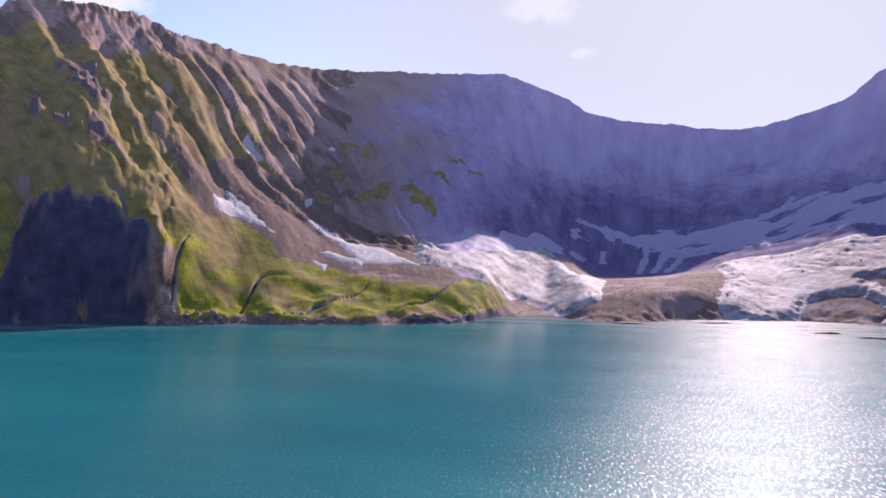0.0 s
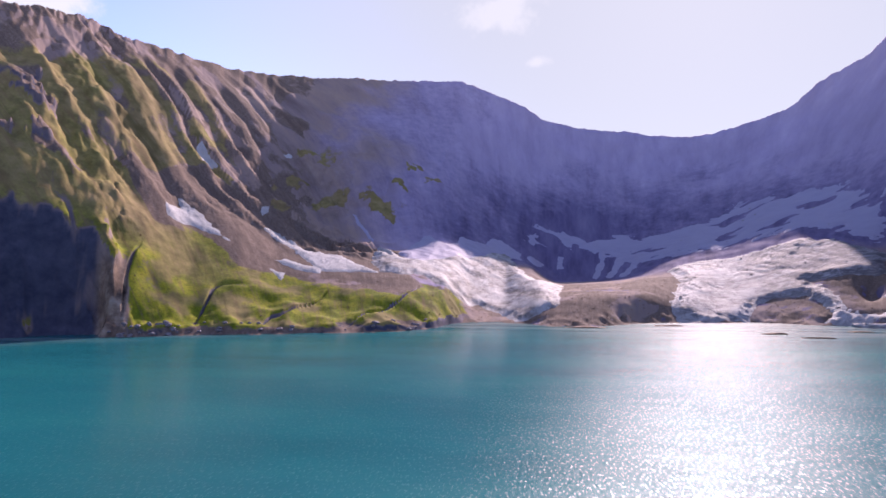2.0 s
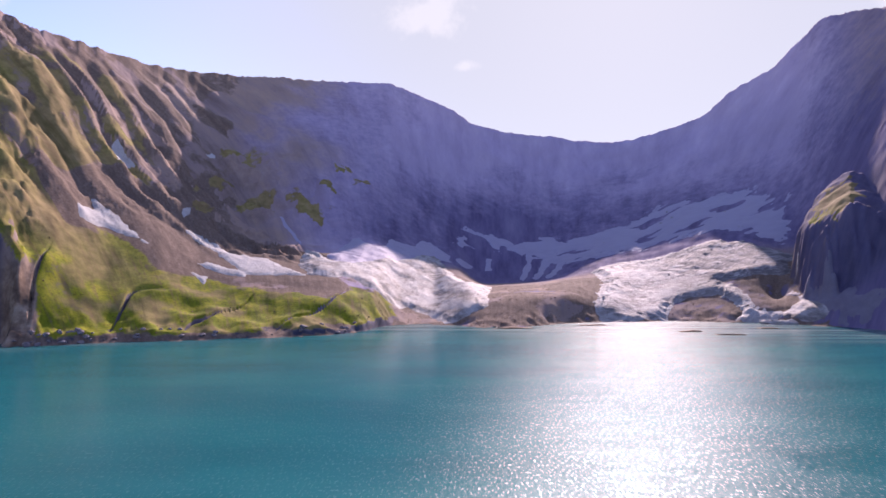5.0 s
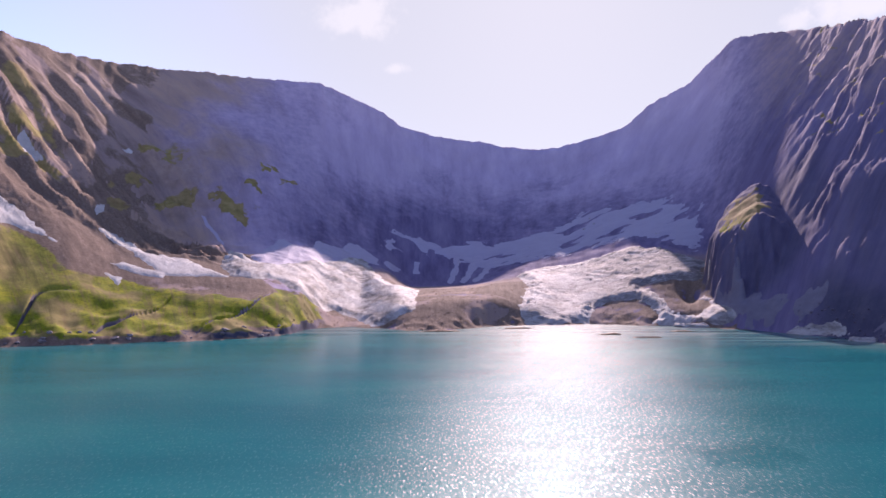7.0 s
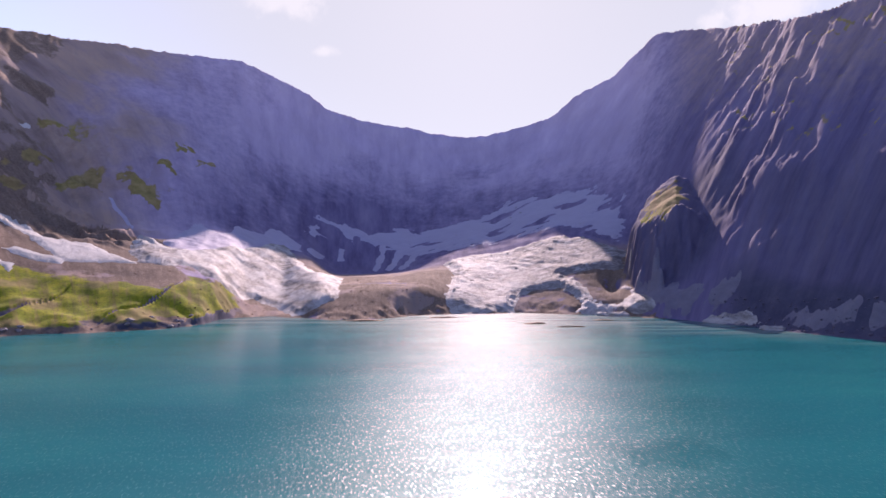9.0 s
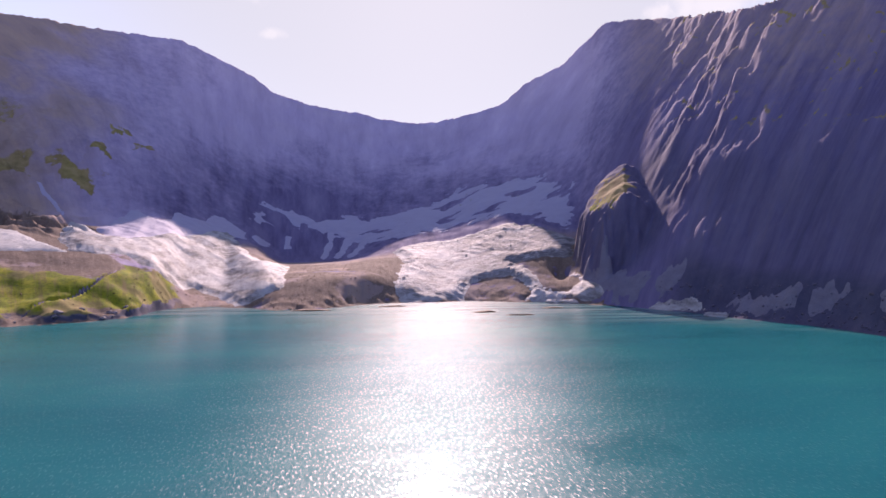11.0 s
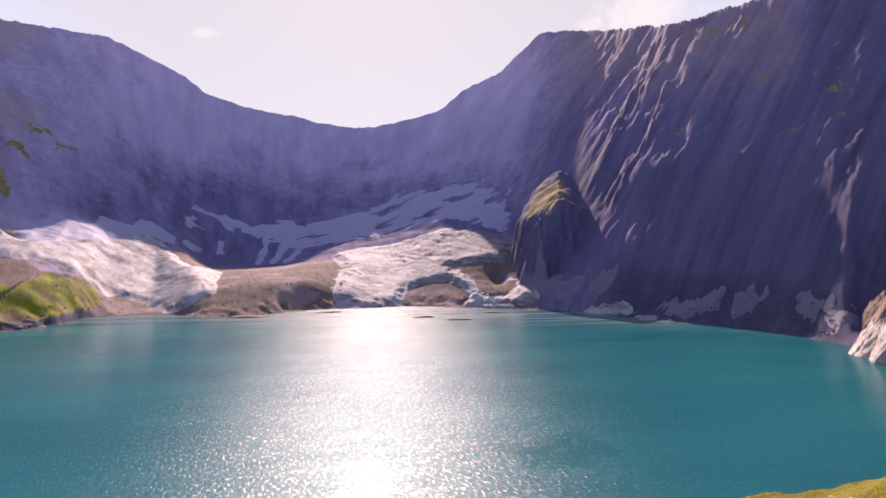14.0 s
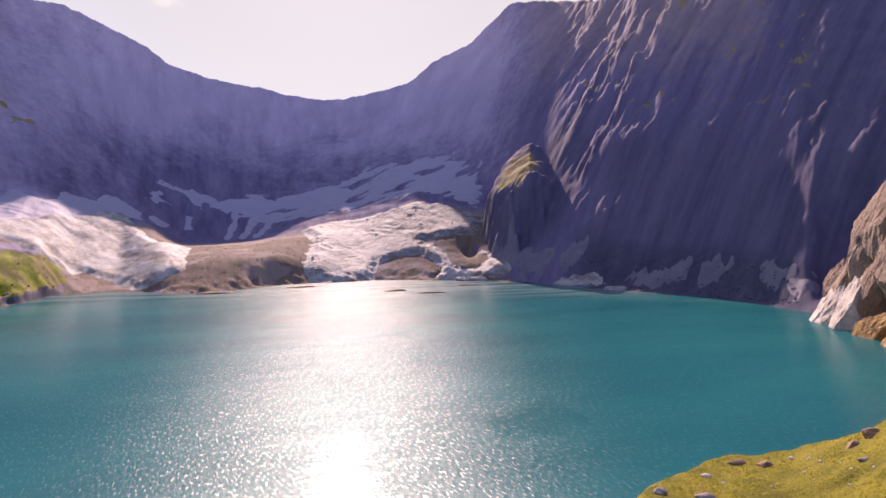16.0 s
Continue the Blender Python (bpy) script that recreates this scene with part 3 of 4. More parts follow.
def cover_on(me, attrs):
    for k, v in attrs.items():
        a = me.attributes.new(k, "FLOAT", "POINT")
        a.data.foreach_set("value", np.asarray(v, np.float32))


AZ = np.concatenate([np.arange(-180, -60, 2.0), np.arange(-60, -54, 0.3), np.arange(-54, 64, 0.085), np.arange(64, 72, 0.4), np.arange(72, 180.1, 2.0)])
NEAR = np.concatenate([np.arange(20, 380, 30.0), np.arange(380, 1540, 3.2), np.geomspace(1540, 4700, 26)])
GA, GD = np.meshgrid(AZ, NEAR, indexing="ij")
GX, GY, GZ, RIB, UP, CRAG, RUN, GULLY = land(GA, GD)
NA, ND = GA.shape
ids = np.arange(NA * ND).reshape(NA, ND)
QUADS = np.stack([ids[:-1, :-1], ids[:-1, 1:], ids[1:, 1:], ids[1:, :-1]], -1)
gx = np.gradient(GZ, axis=1) / np.gradient(GD, axis=1)
gt = np.gradient(GZ, axis=0) / (np.gradient(np.radians(GA), axis=0) * GD)
STEEP = np.degrees(np.arctan(np.hypot(gx, gt)))


def spot(bearing, dist, wide_a, wide_d):
    return bell(GA, bearing, wide_a) * bell(GD, dist, wide_d)


patchy = fbm(GX / 70, GY / 70, 4, 51)
# grass: the sunny left flank and its foot, on ribs and gentle ground, thinning upwards
fine = fbm(GX / 16, GY / 16, 4, 54)
olive = 345 * (1 - smooth(-37, -27, GA + 4 * patchy)) * (1 - 0.35 * smooth(0.62, 0.9, UP + 0.2 * patchy))  # how far up the far left flank the turf climbs
meadow = (1 - smooth(-9, -6, GA)) * (1 - smooth(-90 * (1 - smooth(-37, -27, GA)), 34 + 60 * (1 - smooth(-37, -27, GA)), GZ - 31 - 26 * bell(GA, -35, 5) - 10 * patchy - olive))
meadow = np.maximum(meadow, 0.74 * (1 - smooth(-16, -11, GA)) * (1 - smooth(190, 300, GZ)) * smooth(-0.08, 0.42, patchy) * smooth(85, 110, GZ))
grass = meadow * (0.95 + 0.45 * patchy + 1.1 * (RIB - 0.62) * smooth(0.1, 0.3, UP)) * (1 - smooth(56 + 8 * (1 - smooth(-36, -28, GA)), 72 + 8 * (1 - smooth(-36, -28, GA)), STEEP)) * smooth(3, 8, GZ + 3 * fine)
grass = grass * (1 - 0.75 * smooth(27, 40, GZ + 5 * fine) * smooth(-23, -17, GA) * (1 - smooth(110, 130, GD - 600)))
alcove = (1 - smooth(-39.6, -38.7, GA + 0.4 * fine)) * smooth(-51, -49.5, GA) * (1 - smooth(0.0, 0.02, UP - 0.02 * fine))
rib_rock = smooth(-39.6, -38.8, GA) * (1 - smooth(-37.2, -36.6, GA)) * (1 - smooth(50, 75, GZ))
grass = grass * (1 - 0.8 * rib_rock) * (1 - alcove) * (1 - 0.85 * CRAG) * (1 - GULLY)
low_edge = np.interp(GA, [-38, -37, -35, -31, -28, -24, -20, -14], [165, 150, 105, 85, 62, 55, 42, 33])
high_edge = np.interp(GA, [-38, -37, -35, -31, -28, -24, -20, -14], [165, 178, 160, 172, 140, 118, 85, 70])
slide = smooth(-6, 6, GZ - low_edge + 9 * patchy) * (1 - smooth(-8, 8, GZ - high_edge + 12 * patchy)) * smooth(-38.5, -36, GA) * (1 - smooth(-14, -11, GA)) * (1 - smooth(860, 920, GD))
grass = grass * (1 - 0.9 * slide)
moraine_top = (1 - smooth(845, 905, GD) * smooth(-14, -11, GA)) * (1 - smooth(29, 32, GA))
loose = 20 * (1 - smooth(-24, -16, GA))
scree = moraine_top * (1 - alcove) * (1 - GULLY) * (1 - 0.7 * rib_rock) * (1 - smooth(36 + loose, 46 + loose, STEEP)) * (1 - 0.7 * smooth(0.5, 0.6, UP) * smooth(-24, -16, GA)) * (0.66 + 0.5 * fbm(GX / 40, GY / 40, 4, 52)) * (1 - 0.8 * smooth(-24, -20, GA) * (1 - smooth(-13, -11, GA)) * smooth(0.2, 0.3, UP))
scree = np.maximum(scree, 0.95 * slide)
# the ledges and the crown of the knob
XT, YT = GD * np.sin(np.radians(GA)), GD * np.cos(np.radians(GA))
for ledge in LEDGES:
    on = terrace(GA, GD, XT, YT, ledge)[0]
    grass = grass + 0.75 * smooth(0.2, 0.8, on + 0.5 * fine * smooth(0.1, 0.3, on))
# thin dry turf on the gentler ribs high on the cliff
grass = grass + 0.62 * smooth(30, 34, GA) * (1 - smooth(52, 55, GA)) * smooth(0.3, 0.5, UP) * (1 - smooth(46, 56, STEEP)) * smooth(-0.3, 0.2, patchy)
crown = spot(29.6, 815, 1.7, 58) * (1 - smooth(42, 54, STEEP))
grass = grass + smooth(0.25, 0.55, crown + 0.3 * fine * (crown > 0.1))
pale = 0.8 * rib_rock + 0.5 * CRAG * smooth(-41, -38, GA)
# darkens rock for the shade of cliff, knob, hollow and headwall foot
shade_and_streaks = smooth(25.5, 30, GA + patchy) * (0.95 - 0.42 * smooth(0.35, 0.8, UP) * (1 - smooth(48, 52, GA)))
shade_and_streaks = np.maximum(shade_and_streaks, 0.36 * smooth(-24, -14, GA + 5 * patchy) * (1 - smooth(-12, 4, GA + 6 * patchy)) * smooth(850, 900, GD))
shade_and_streaks = np.maximum(shade_and_streaks, smooth(26.6, 27.4, GA) * (1 - smooth(34, 36, GA)) * (1 - smooth(900, 960, GD)))
shade_and_streaks = np.maximum(shade_and_streaks, spot(25.3, 790, 1.2, 34))
shade_and_streaks = np.maximum(shade_and_streaks, smooth(-17, -8, GA) * (1 - smooth(110, 330, GZ + 40 * patchy)) * smooth(880, 940, GD) * (0.75 + 0.25 * bell(GA, 1.5, 4)))
# dark streaks on the moraine, the ground's own tone
shade_and_streaks = np.maximum(shade_and_streaks, smooth(0.1, 0.5, fine) * smooth(-6, -3, GA) * (1 - smooth(26, 28, GA)) * (1 - smooth(820, 880, GD)) * 0.8)
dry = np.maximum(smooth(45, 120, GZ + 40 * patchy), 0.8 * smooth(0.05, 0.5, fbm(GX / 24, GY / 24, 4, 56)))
# shade of the alcove, gullies, steep steps and cliff put into the rock colour
deep_shade = np.maximum(alcove * (1.6 + 0.4 * patchy), 0.95 * GULLY)
deep_shade = np.maximum(deep_shade, (1 - smooth(-9, -7, GA)) * smooth(-39, -38, GA) * (1 - smooth(6, 9, GZ + 4 * fine)))
deep_shade = np.maximum(deep_shade, 0.7 * smooth(48, 62, STEEP) * (1 - smooth(-9, -7, GA)) * smooth(-39, -38, GA) * (1 - smooth(0.0, 0.03, UP)))
deep_shade = np.maximum(deep_shade, CRAG * (1 - smooth(-40, -37, GA)) * (0.75 + 0.4 * fine))
deep_shade = np.maximum(deep_shade, 0.75 * smooth(33, 36, GA) * (1 - smooth(52.4, 53, GA)) * (1 - smooth(0.0, 0.1, UP)))
deep_shade = np.maximum(deep_shade, 0.45 * smooth(50, 53, GA) * (1 - smooth(66, 70, GA)))
deep_shade = np.maximum(deep_shade, 0.45 * smooth(0.1, 0.5, spot(30.8, 800, 4.5, 80)))
deep_shade = np.maximum(deep_shade, 0.32 * smooth(34, 39, GA) * (1 - smooth(64, 66, GA)) * (1 - smooth(0.2, 0.6, UP)))
COVER = {"run": RUN, "brown": np.maximum(1 - smooth(-21, -11, GA + 4 * patchy), np.maximum(0.95 * smooth(29, 33, GA) * smooth(0.12, 0.32, UP), smooth(-10, -7, GA) * (1 - smooth(27, 29, GA)) * (1 - smooth(900, 960, GD)))), "deep_shade": np.clip(deep_shade, 0, 1), "dry": dry, "shade_and_streaks": np.clip(shade_and_streaks, 0, 1), "pale": np.clip(pale, 0, 1), "grass": np.clip(grass, 0, 1), "scree": np.clip(scree, 0, 1)}

ALL = np.stack([GX, GY, GZ], -1).reshape(-1, 3)
FLAT = {k: v.ravel() for k, v in COVER.items()}
face_az = 0.5 * (GA[:-1, :-1] + GA[1:, 1:])
face_up = 0.5 * (UP[:-1, :-1] + UP[1:, 1:])
high = face_up > 0.05
MASSIFS = [
    ("grassy_mountain", high & (face_az > -75) & (face_az <= -14), "steep green and brown mountainside with eroded ribs and gullies", "mountain"),
    ("mountain_headwall", high & (face_az > -14) & (face_az <= 27), "dark shaded rock headwall with a low saddle", "mountain"),
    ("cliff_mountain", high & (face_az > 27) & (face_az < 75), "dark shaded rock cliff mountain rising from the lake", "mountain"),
]
rest = np.ones_like(high)
for name, keep, label, cat in MASSIFS:
    v, f, at = pick(ALL, QUADS.reshape(-1, 4), keep.ravel(), FLAT)
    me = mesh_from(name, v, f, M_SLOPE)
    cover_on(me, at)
    tagged(new(name, me), label, cat, kind="structure")
    rest &= ~keep
v, f, at = pick(ALL, QUADS.reshape(-1, 4), rest.ravel(), FLAT)
me = mesh_from("ground", v, f, M_SLOPE)
cover_on(me, at)
tagged(new("ground", me), "stony lake shore and valley ground with grass", "ground", kind="structure")

# ---- the lake ----
side = np.linspace(-900, 900, 41)
LX, LY = np.meshgrid(side, side + 200, indexing="ij")
li = np.arange(LX.size).reshape(LX.shape)
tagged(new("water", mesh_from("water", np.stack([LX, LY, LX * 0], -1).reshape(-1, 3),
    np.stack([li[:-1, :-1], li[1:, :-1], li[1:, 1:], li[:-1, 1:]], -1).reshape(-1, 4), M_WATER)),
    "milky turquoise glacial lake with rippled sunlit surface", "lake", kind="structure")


# ---- snow and ice, laid over the ground ----
def edge_distance(px, py, poly):
    """Distance inside (+) or outside (-) of a plan outline."""
    best, odd = np.full(px.shape, 1e9), np.zeros(px.shape, bool)
    for (ax, ay), (bx, by) in zip(poly, poly[1:] + poly[:1]):
        ex, ey = bx - ax, by - ay
        t = np.clip(((px - ax) * ex + (py - ay) * ey) / (ex * ex + ey * ey + 1e-9), 0, 1)
        best = np.minimum(best, np.hypot(px - ax - t * ex, py - ay - t * ey))
        if ay != by:
            cross = ((ay > py) != (by > py)) & (px < ex * (py - ay) / (by - ay) + ax)
            odd ^= cross
    return np.where(odd, best, -best)


def drape(name, outline, thick, mat, label, category, ragged=4.0, holes=0.0, rough=0.0, group="", grime=None):
    """A sheet of snow or ice of that thickness on the ground within a plan outline."""
    o = np.array(outline, float)
    pad = 25
    box = (GX > o[:, 0].min() - pad) & (GX < o[:, 0].max() + pad) & (GY > o[:, 1].min() - pad) & (GY < o[:, 1].max() + pad)
    i0, i1 = np.where(box.any(1))[0][[0, -1]]
    j0, j1 = np.where(box.any(0))[0][[0, -1]]
    x, y, z = (g[i0:i1 + 1, j0:j1 + 1] for g in (GX, GY, GZ))
    sd = edge_distance(x, y, [tuple(q) for q in outline]) + ragged * (fbm(x / 14, y / 14, 3, 61) + 0.5 * fbm(x / 4.5, y / 4.5, 2, 67))
    if holes:
        sd = np.minimum(sd, 60 * (holes + 0.42 * fbm(x / 55, y / 26, 4, 62)))
    top = z + thick * smooth(0, 5 + 2.5 * thick, sd) + 0.35 * np.clip(sd, -6, 1)
    if rough:
        top = top + rough * smooth(2, 20, sd) * smooth(-0.3, 0.5, fbm(x / 60, y / 60, 2, 64)) * (ridged((x + 0.6 * y) / 13, (y - 0.6 * x) / 34, 3, 63) - 0.6)
    n = np.arange(x.size).reshape(x.shape)
    quads = np.stack([n[:-1, :-1], n[:-1, 1:], n[1:, 1:], n[1:, :-1]], -1)
    live = np.maximum(np.maximum(sd[:-1, :-1], sd[1:, 1:]), np.maximum(sd[1:, :-1], sd[:-1, 1:])) > -3
    v, f, at = pick(np.stack([x, y, top], -1).reshape(-1, 3), quads.reshape(-1, 4), live.ravel(), {"grime": (0 * sd if grime is None else smooth(0.15, 0.7, np.exp(-((x - grime[0]) / grime[2]) ** 2 - ((y - grime[1]) / grime[2]) ** 2) + 0.25 * fbm(x / 40, y / 40, 3, 65))).ravel()})
    me = mesh_from(name, v, f, mat)
    cover_on(me, at)
    return tagged(new(name, me), label, category, group) if label else new(name, me)


def serac_mesh(seed):
    """A leaning block of broken glacier ice."""
    rng = random.Random(seed)
    bm = bmesh.new()
    bmesh.ops.create_cube(bm, size=2.0)
    bmesh.ops.bevel(bm, geom=bm.edges[:], offset=0.35, segments=2, affect="EDGES")
    lean = Vector((rng.uniform(-0.4, 0.4), rng.uniform(-0.4, 0.4), 0))
    for v in bm.verts:
        v.co = v.co + lean * v.co.z + 0.35 * noise.noise_vector(v.co * 0.9 + Vector((seed * 5.1, 0, 0)))
    me = bpy.data.meshes.new("serac")
    bm.to_mesh(me)
    bm.free()
    me.materials.append(M_CREVASSED)
    return me


def seracs(parent, outline, count, seed, size, depth):
    """Broken ice blocks that stand on a glacier, as its parts."""
    rng = random.Random(seed)
    o = np.array(outline, float)
    made = 0
    for _ in range(count * 30):
        x, y = rng.uniform(o[:, 0].min(), o[:, 0].max()), rng.uniform(o[:, 1].min(), o[:, 1].max())
        if made >= count:
            break
        if float(edge_distance(np.array([x]), np.array([y]), outline)[0]) < 6 or float(fbm(np.array([x / 45]), np.array([y / 45]), 2, 66)[0]) < 0.05:
            continue
        z = float(ground_z(np.array([x]), np.array([y]))[0])
        k = rng.uniform(*size)
        ob = new("serac", SERACS[made % len(SERACS)])
        ob.parent = parent
        ob.matrix_world = pose(x, y, z + depth, rng.uniform(-15, 15), rng.uniform(-15, 15), rng.gauss(25, 14)) @ Matrix.Diagonal((k * 3.0, k * 0.8, k * 0.8, 1))
        made += 1


SERACS = [serac_mesh(k) for k in range(6)]


FIELD = [(-216, 809), (-199, 797), (-169, 757), (-152, 767), (-134, 821), (-112, 874), (-91, 911), (-79, 944), (-62, 951), (-46, 913), (-32, 875), (-15, 808), (3, 830), (17, 842), (8, 667), (-9, 651), (-32, 650), (-53, 699), (-79, 721), (-98, 673), (-115, 670), (-135, 697), (-145, 689), (-157, 674), (-169, 677), (-181, 674), (-207, 739)]
drape("snow_field", FIELD, 3.5, M_ICE, "wide dirty white snow field running to the lake", "snow field", 3, 0, 0.8, grime=(-62, 862, 26))
UPPER = [(-41, 1008), (-29, 1064), (-16, 1111), (-1, 1113), (13, 1111), (43, 1113), (61, 1101), (91, 1113), (130, 1150), (144, 1105), (169, 1115), (209, 1118), (259, 1123), (286, 1130), (316, 1149), (357, 1119), (391, 1077), (420, 1055), (437, 1041), (437, 1019), (427, 1023), (434, 982), (444, 966), (451, 945), (435, 935), (418, 896), (398, 857), (393, 840), (376, 854), (371, 892), (355, 930), (332, 941), (302, 951), (263, 962), (232, 972), (185, 990), (152, 1000), (128, 1020), (104, 1052), (69, 1073), (42, 1086), (27, 1065), (13, 1057), (-6, 1057), (-24, 1041)]
ice = tagged(new("hanging_glacier"), "shaded broken hanging glacier under the headwall", "glacier")
drape("ice_sheet", UPPER, 1.5, M_SHADED_ICE, "", "", 7, 0.13, 0.3).parent = ice
seracs(ice, UPPER, 12, 8, (0.9, 1.5), 0.8)
TONGUE = [(156, 903), (172, 922), (206, 931), (243, 916), (273, 909), (296, 908), (320, 906), (335, 894), (337, 880), (354, 883), (359, 850), (371, 828), (381, 811), (351, 741), (345, 715), (353, 751), (333, 758), (314, 760), (296, 765), (281, 770), (287, 751), (291, 737), (287, 703), (288, 679), (303, 666), (305, 653), (285, 653), (266, 661), (263, 669), (274, 695), (272, 713), (265, 737), (248, 743), (228, 741), (210, 725), (201, 703), (194, 690), (161, 680), (125, 675), (126, 710), (141, 761), (157, 825)]
ice = tagged(new("glacier"), "crevassed grey and white glacier tongue above the lake", "glacier")
drape("ice_sheet", TONGUE, 4, M_CREVASSED, "", "", 4, 0, 2.4, grime=(305, 812, 92)).parent = ice
seracs(ice, TONGUE, 30, 9, (0.6, 1.2), 3.6)
drape("snow_patch", [(-386, 590), (-381, 598), (-388, 607), (-387, 620), (-387, 633), (-401, 644), (-393, 645), (-388, 644), (-371, 646), (-352, 637), (-326, 625), (-343, 625), (-365, 616), (-376, 599)],
      1.0, M_SNOW, "tapering white snow patch on the brown scree", "snow patch", 2.5, 0, group="old snow patches")
drape("snow_patch", [(-331, 693), (-325, 698), (-314, 723), (-290, 710), (-270, 708), (-242, 718), (-202, 689), (-179, 669), (-205, 659), (-234, 643), (-259, 665), (-288, 692), (-315, 697)],
      1.0, M_SNOW, "long white snow strip on the scree slope", "snow patch", 2.5, 0, group="old snow patches")
drape("snow_patch", [(-284, 639), (-277, 651), (-248, 652), (-234, 647), (-232, 635), (-252, 632), (-277, 638)],
      1.0, M_SNOW, "narrow white snow strip above the green slope", "snow patch", 2, 0, group="old snow patches")
drape("snow_patch", [(-278, 616), (-268, 618), (-261, 621), (-260, 611), (-258, 599), (-266, 606)],
      1.0, M_SNOW, "small wedge of old snow beside a gully", "snow patch", 1.5, 0, group="old snow patches")
drape("snow_patch", [(-440, 753), (-437, 761), (-427, 758), (-417, 759), (-404, 754), (-414, 750), (-416, 728)],
      0.9, M_SNOW, "thin white snow streak in a high gully", "snow patch", 1.5, 0, group="old snow patches")
drape("snow_patch", [(-344, 735), (-347, 756), (-351, 775), (-340, 748), (-340, 733)],
      0.9, M_SNOW, "tiny snow remnant among brown rocks", "snow patch", 1.5, 0, group="old snow patches")
drape("snow_patch", [(-395, 918), (-393, 935), (-385, 933), (-390, 921)],
      0.9, M_SNOW, "tiny snow remnant on the high ribs", "snow patch", 1.5, 0, group="old snow patches")
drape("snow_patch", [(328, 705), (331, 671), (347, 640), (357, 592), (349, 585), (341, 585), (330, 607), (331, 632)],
      0.9, M_SHADED_SNOW, "shaded old snow under the dark cliff", "snow patch", 6, 0, group="old snow patches")
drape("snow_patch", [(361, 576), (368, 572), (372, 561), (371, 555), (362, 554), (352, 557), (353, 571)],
      0.9, M_SHADED_SNOW, "small shaded snow tongue on the talus", "snow patch", 6, 0, group="old snow patches")
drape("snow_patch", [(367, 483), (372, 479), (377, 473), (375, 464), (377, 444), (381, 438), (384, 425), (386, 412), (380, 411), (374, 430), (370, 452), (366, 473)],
      0.9, M_SHADED_SNOW, "shaded snow bank at the cliff foot", "snow patch", 6, 0, group="old snow patches")
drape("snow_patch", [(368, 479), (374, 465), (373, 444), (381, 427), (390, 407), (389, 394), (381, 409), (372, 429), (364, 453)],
      0.9, M_SHADED_SNOW, "shaded snow and debris along the waterline", "snow patch", 6, 0, group="old snow patches")
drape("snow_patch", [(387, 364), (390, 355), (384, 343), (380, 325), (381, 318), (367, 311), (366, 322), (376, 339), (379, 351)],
      0.9, M_SHADED_SNOW, "forked shaded snow bank beside the crag", "snow patch", 6, 0, group="old snow patches")
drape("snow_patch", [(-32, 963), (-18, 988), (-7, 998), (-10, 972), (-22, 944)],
      0.9, M_SHADED_ICE, "small snow scrap low on the rock step", "snow patch", 2, 0, group="old snow patches")
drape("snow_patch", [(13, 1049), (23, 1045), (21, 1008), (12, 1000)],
      0.9, M_SHADED_ICE, "small snow scrap on the dark rock step", "snow patch", 2, 0, group="old snow patches")
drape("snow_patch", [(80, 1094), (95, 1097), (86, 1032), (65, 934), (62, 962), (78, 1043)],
      0.9, M_SHADED_ICE, "narrow shaded avalanche streak of snow", "snow patch", 2, 0, group="old snow patches")
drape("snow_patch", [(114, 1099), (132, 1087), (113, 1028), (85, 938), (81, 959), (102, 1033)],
      0.9, M_SHADED_ICE, "shaded avalanche streak below the hanging ice", "snow patch", 2, 0, group="old snow patches")
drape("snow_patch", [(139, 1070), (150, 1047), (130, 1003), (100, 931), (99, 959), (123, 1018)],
      0.9, M_SHADED_ICE, "slanting shaded streak of avalanche snow", "snow patch", 2, 0, group="old snow patches")
# pale waterfall streak in the gully, laid as one more draped sheet
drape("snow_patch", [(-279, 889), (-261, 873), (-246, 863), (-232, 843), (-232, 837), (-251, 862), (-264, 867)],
      0.9, M_SHADED_ICE, "thin pale streak down a steep gully", "snow patch", 0.8, 0, group="old snow patches")
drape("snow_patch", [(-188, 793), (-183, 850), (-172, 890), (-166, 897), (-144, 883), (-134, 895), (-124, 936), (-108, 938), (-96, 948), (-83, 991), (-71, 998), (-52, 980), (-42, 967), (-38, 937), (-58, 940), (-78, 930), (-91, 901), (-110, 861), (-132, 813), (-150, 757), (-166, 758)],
      0.9, M_SHADED_ICE, "shaded snow apron under the headwall", "snow patch", 2.5, 0, group="old snow patches")
drape("ice_bank", [(296, 653), (313, 668), (327, 674), (331, 648), (331, 630), (325, 624), (306, 637)], 3.0, M_ICE, "bright white ice bank at the water's edge", "ice bank", 2, 0, 0.6, group="stranded ice")
drape("ice_bank", [(340, 564), (348, 555), (356, 537), (360, 523), (358, 506), (350, 529), (337, 542)], 2.5, M_ICE, "grey cracked ice bank at the cliff foot", "ice bank", 2, 0, 0.8, group="stranded ice")


# ---- the grassy headland by the near shore ----
HEAD = [(30, -6, 100), (35, -4, 108), (37, -1, 114), (38.6, 0.5, 120), (42.0, 0.9, 136), (45.9, 1.3, 147), (50.4, 3.0, 150), (54.1, 7.5, 150), (56.5, 12.3, 150), (61, 18, 150), (73, 28, 150), (88, 34, 150)]
HEAD_X, HEAD_Y = 7.3, 24.0  # the point from which its bearings and distances run


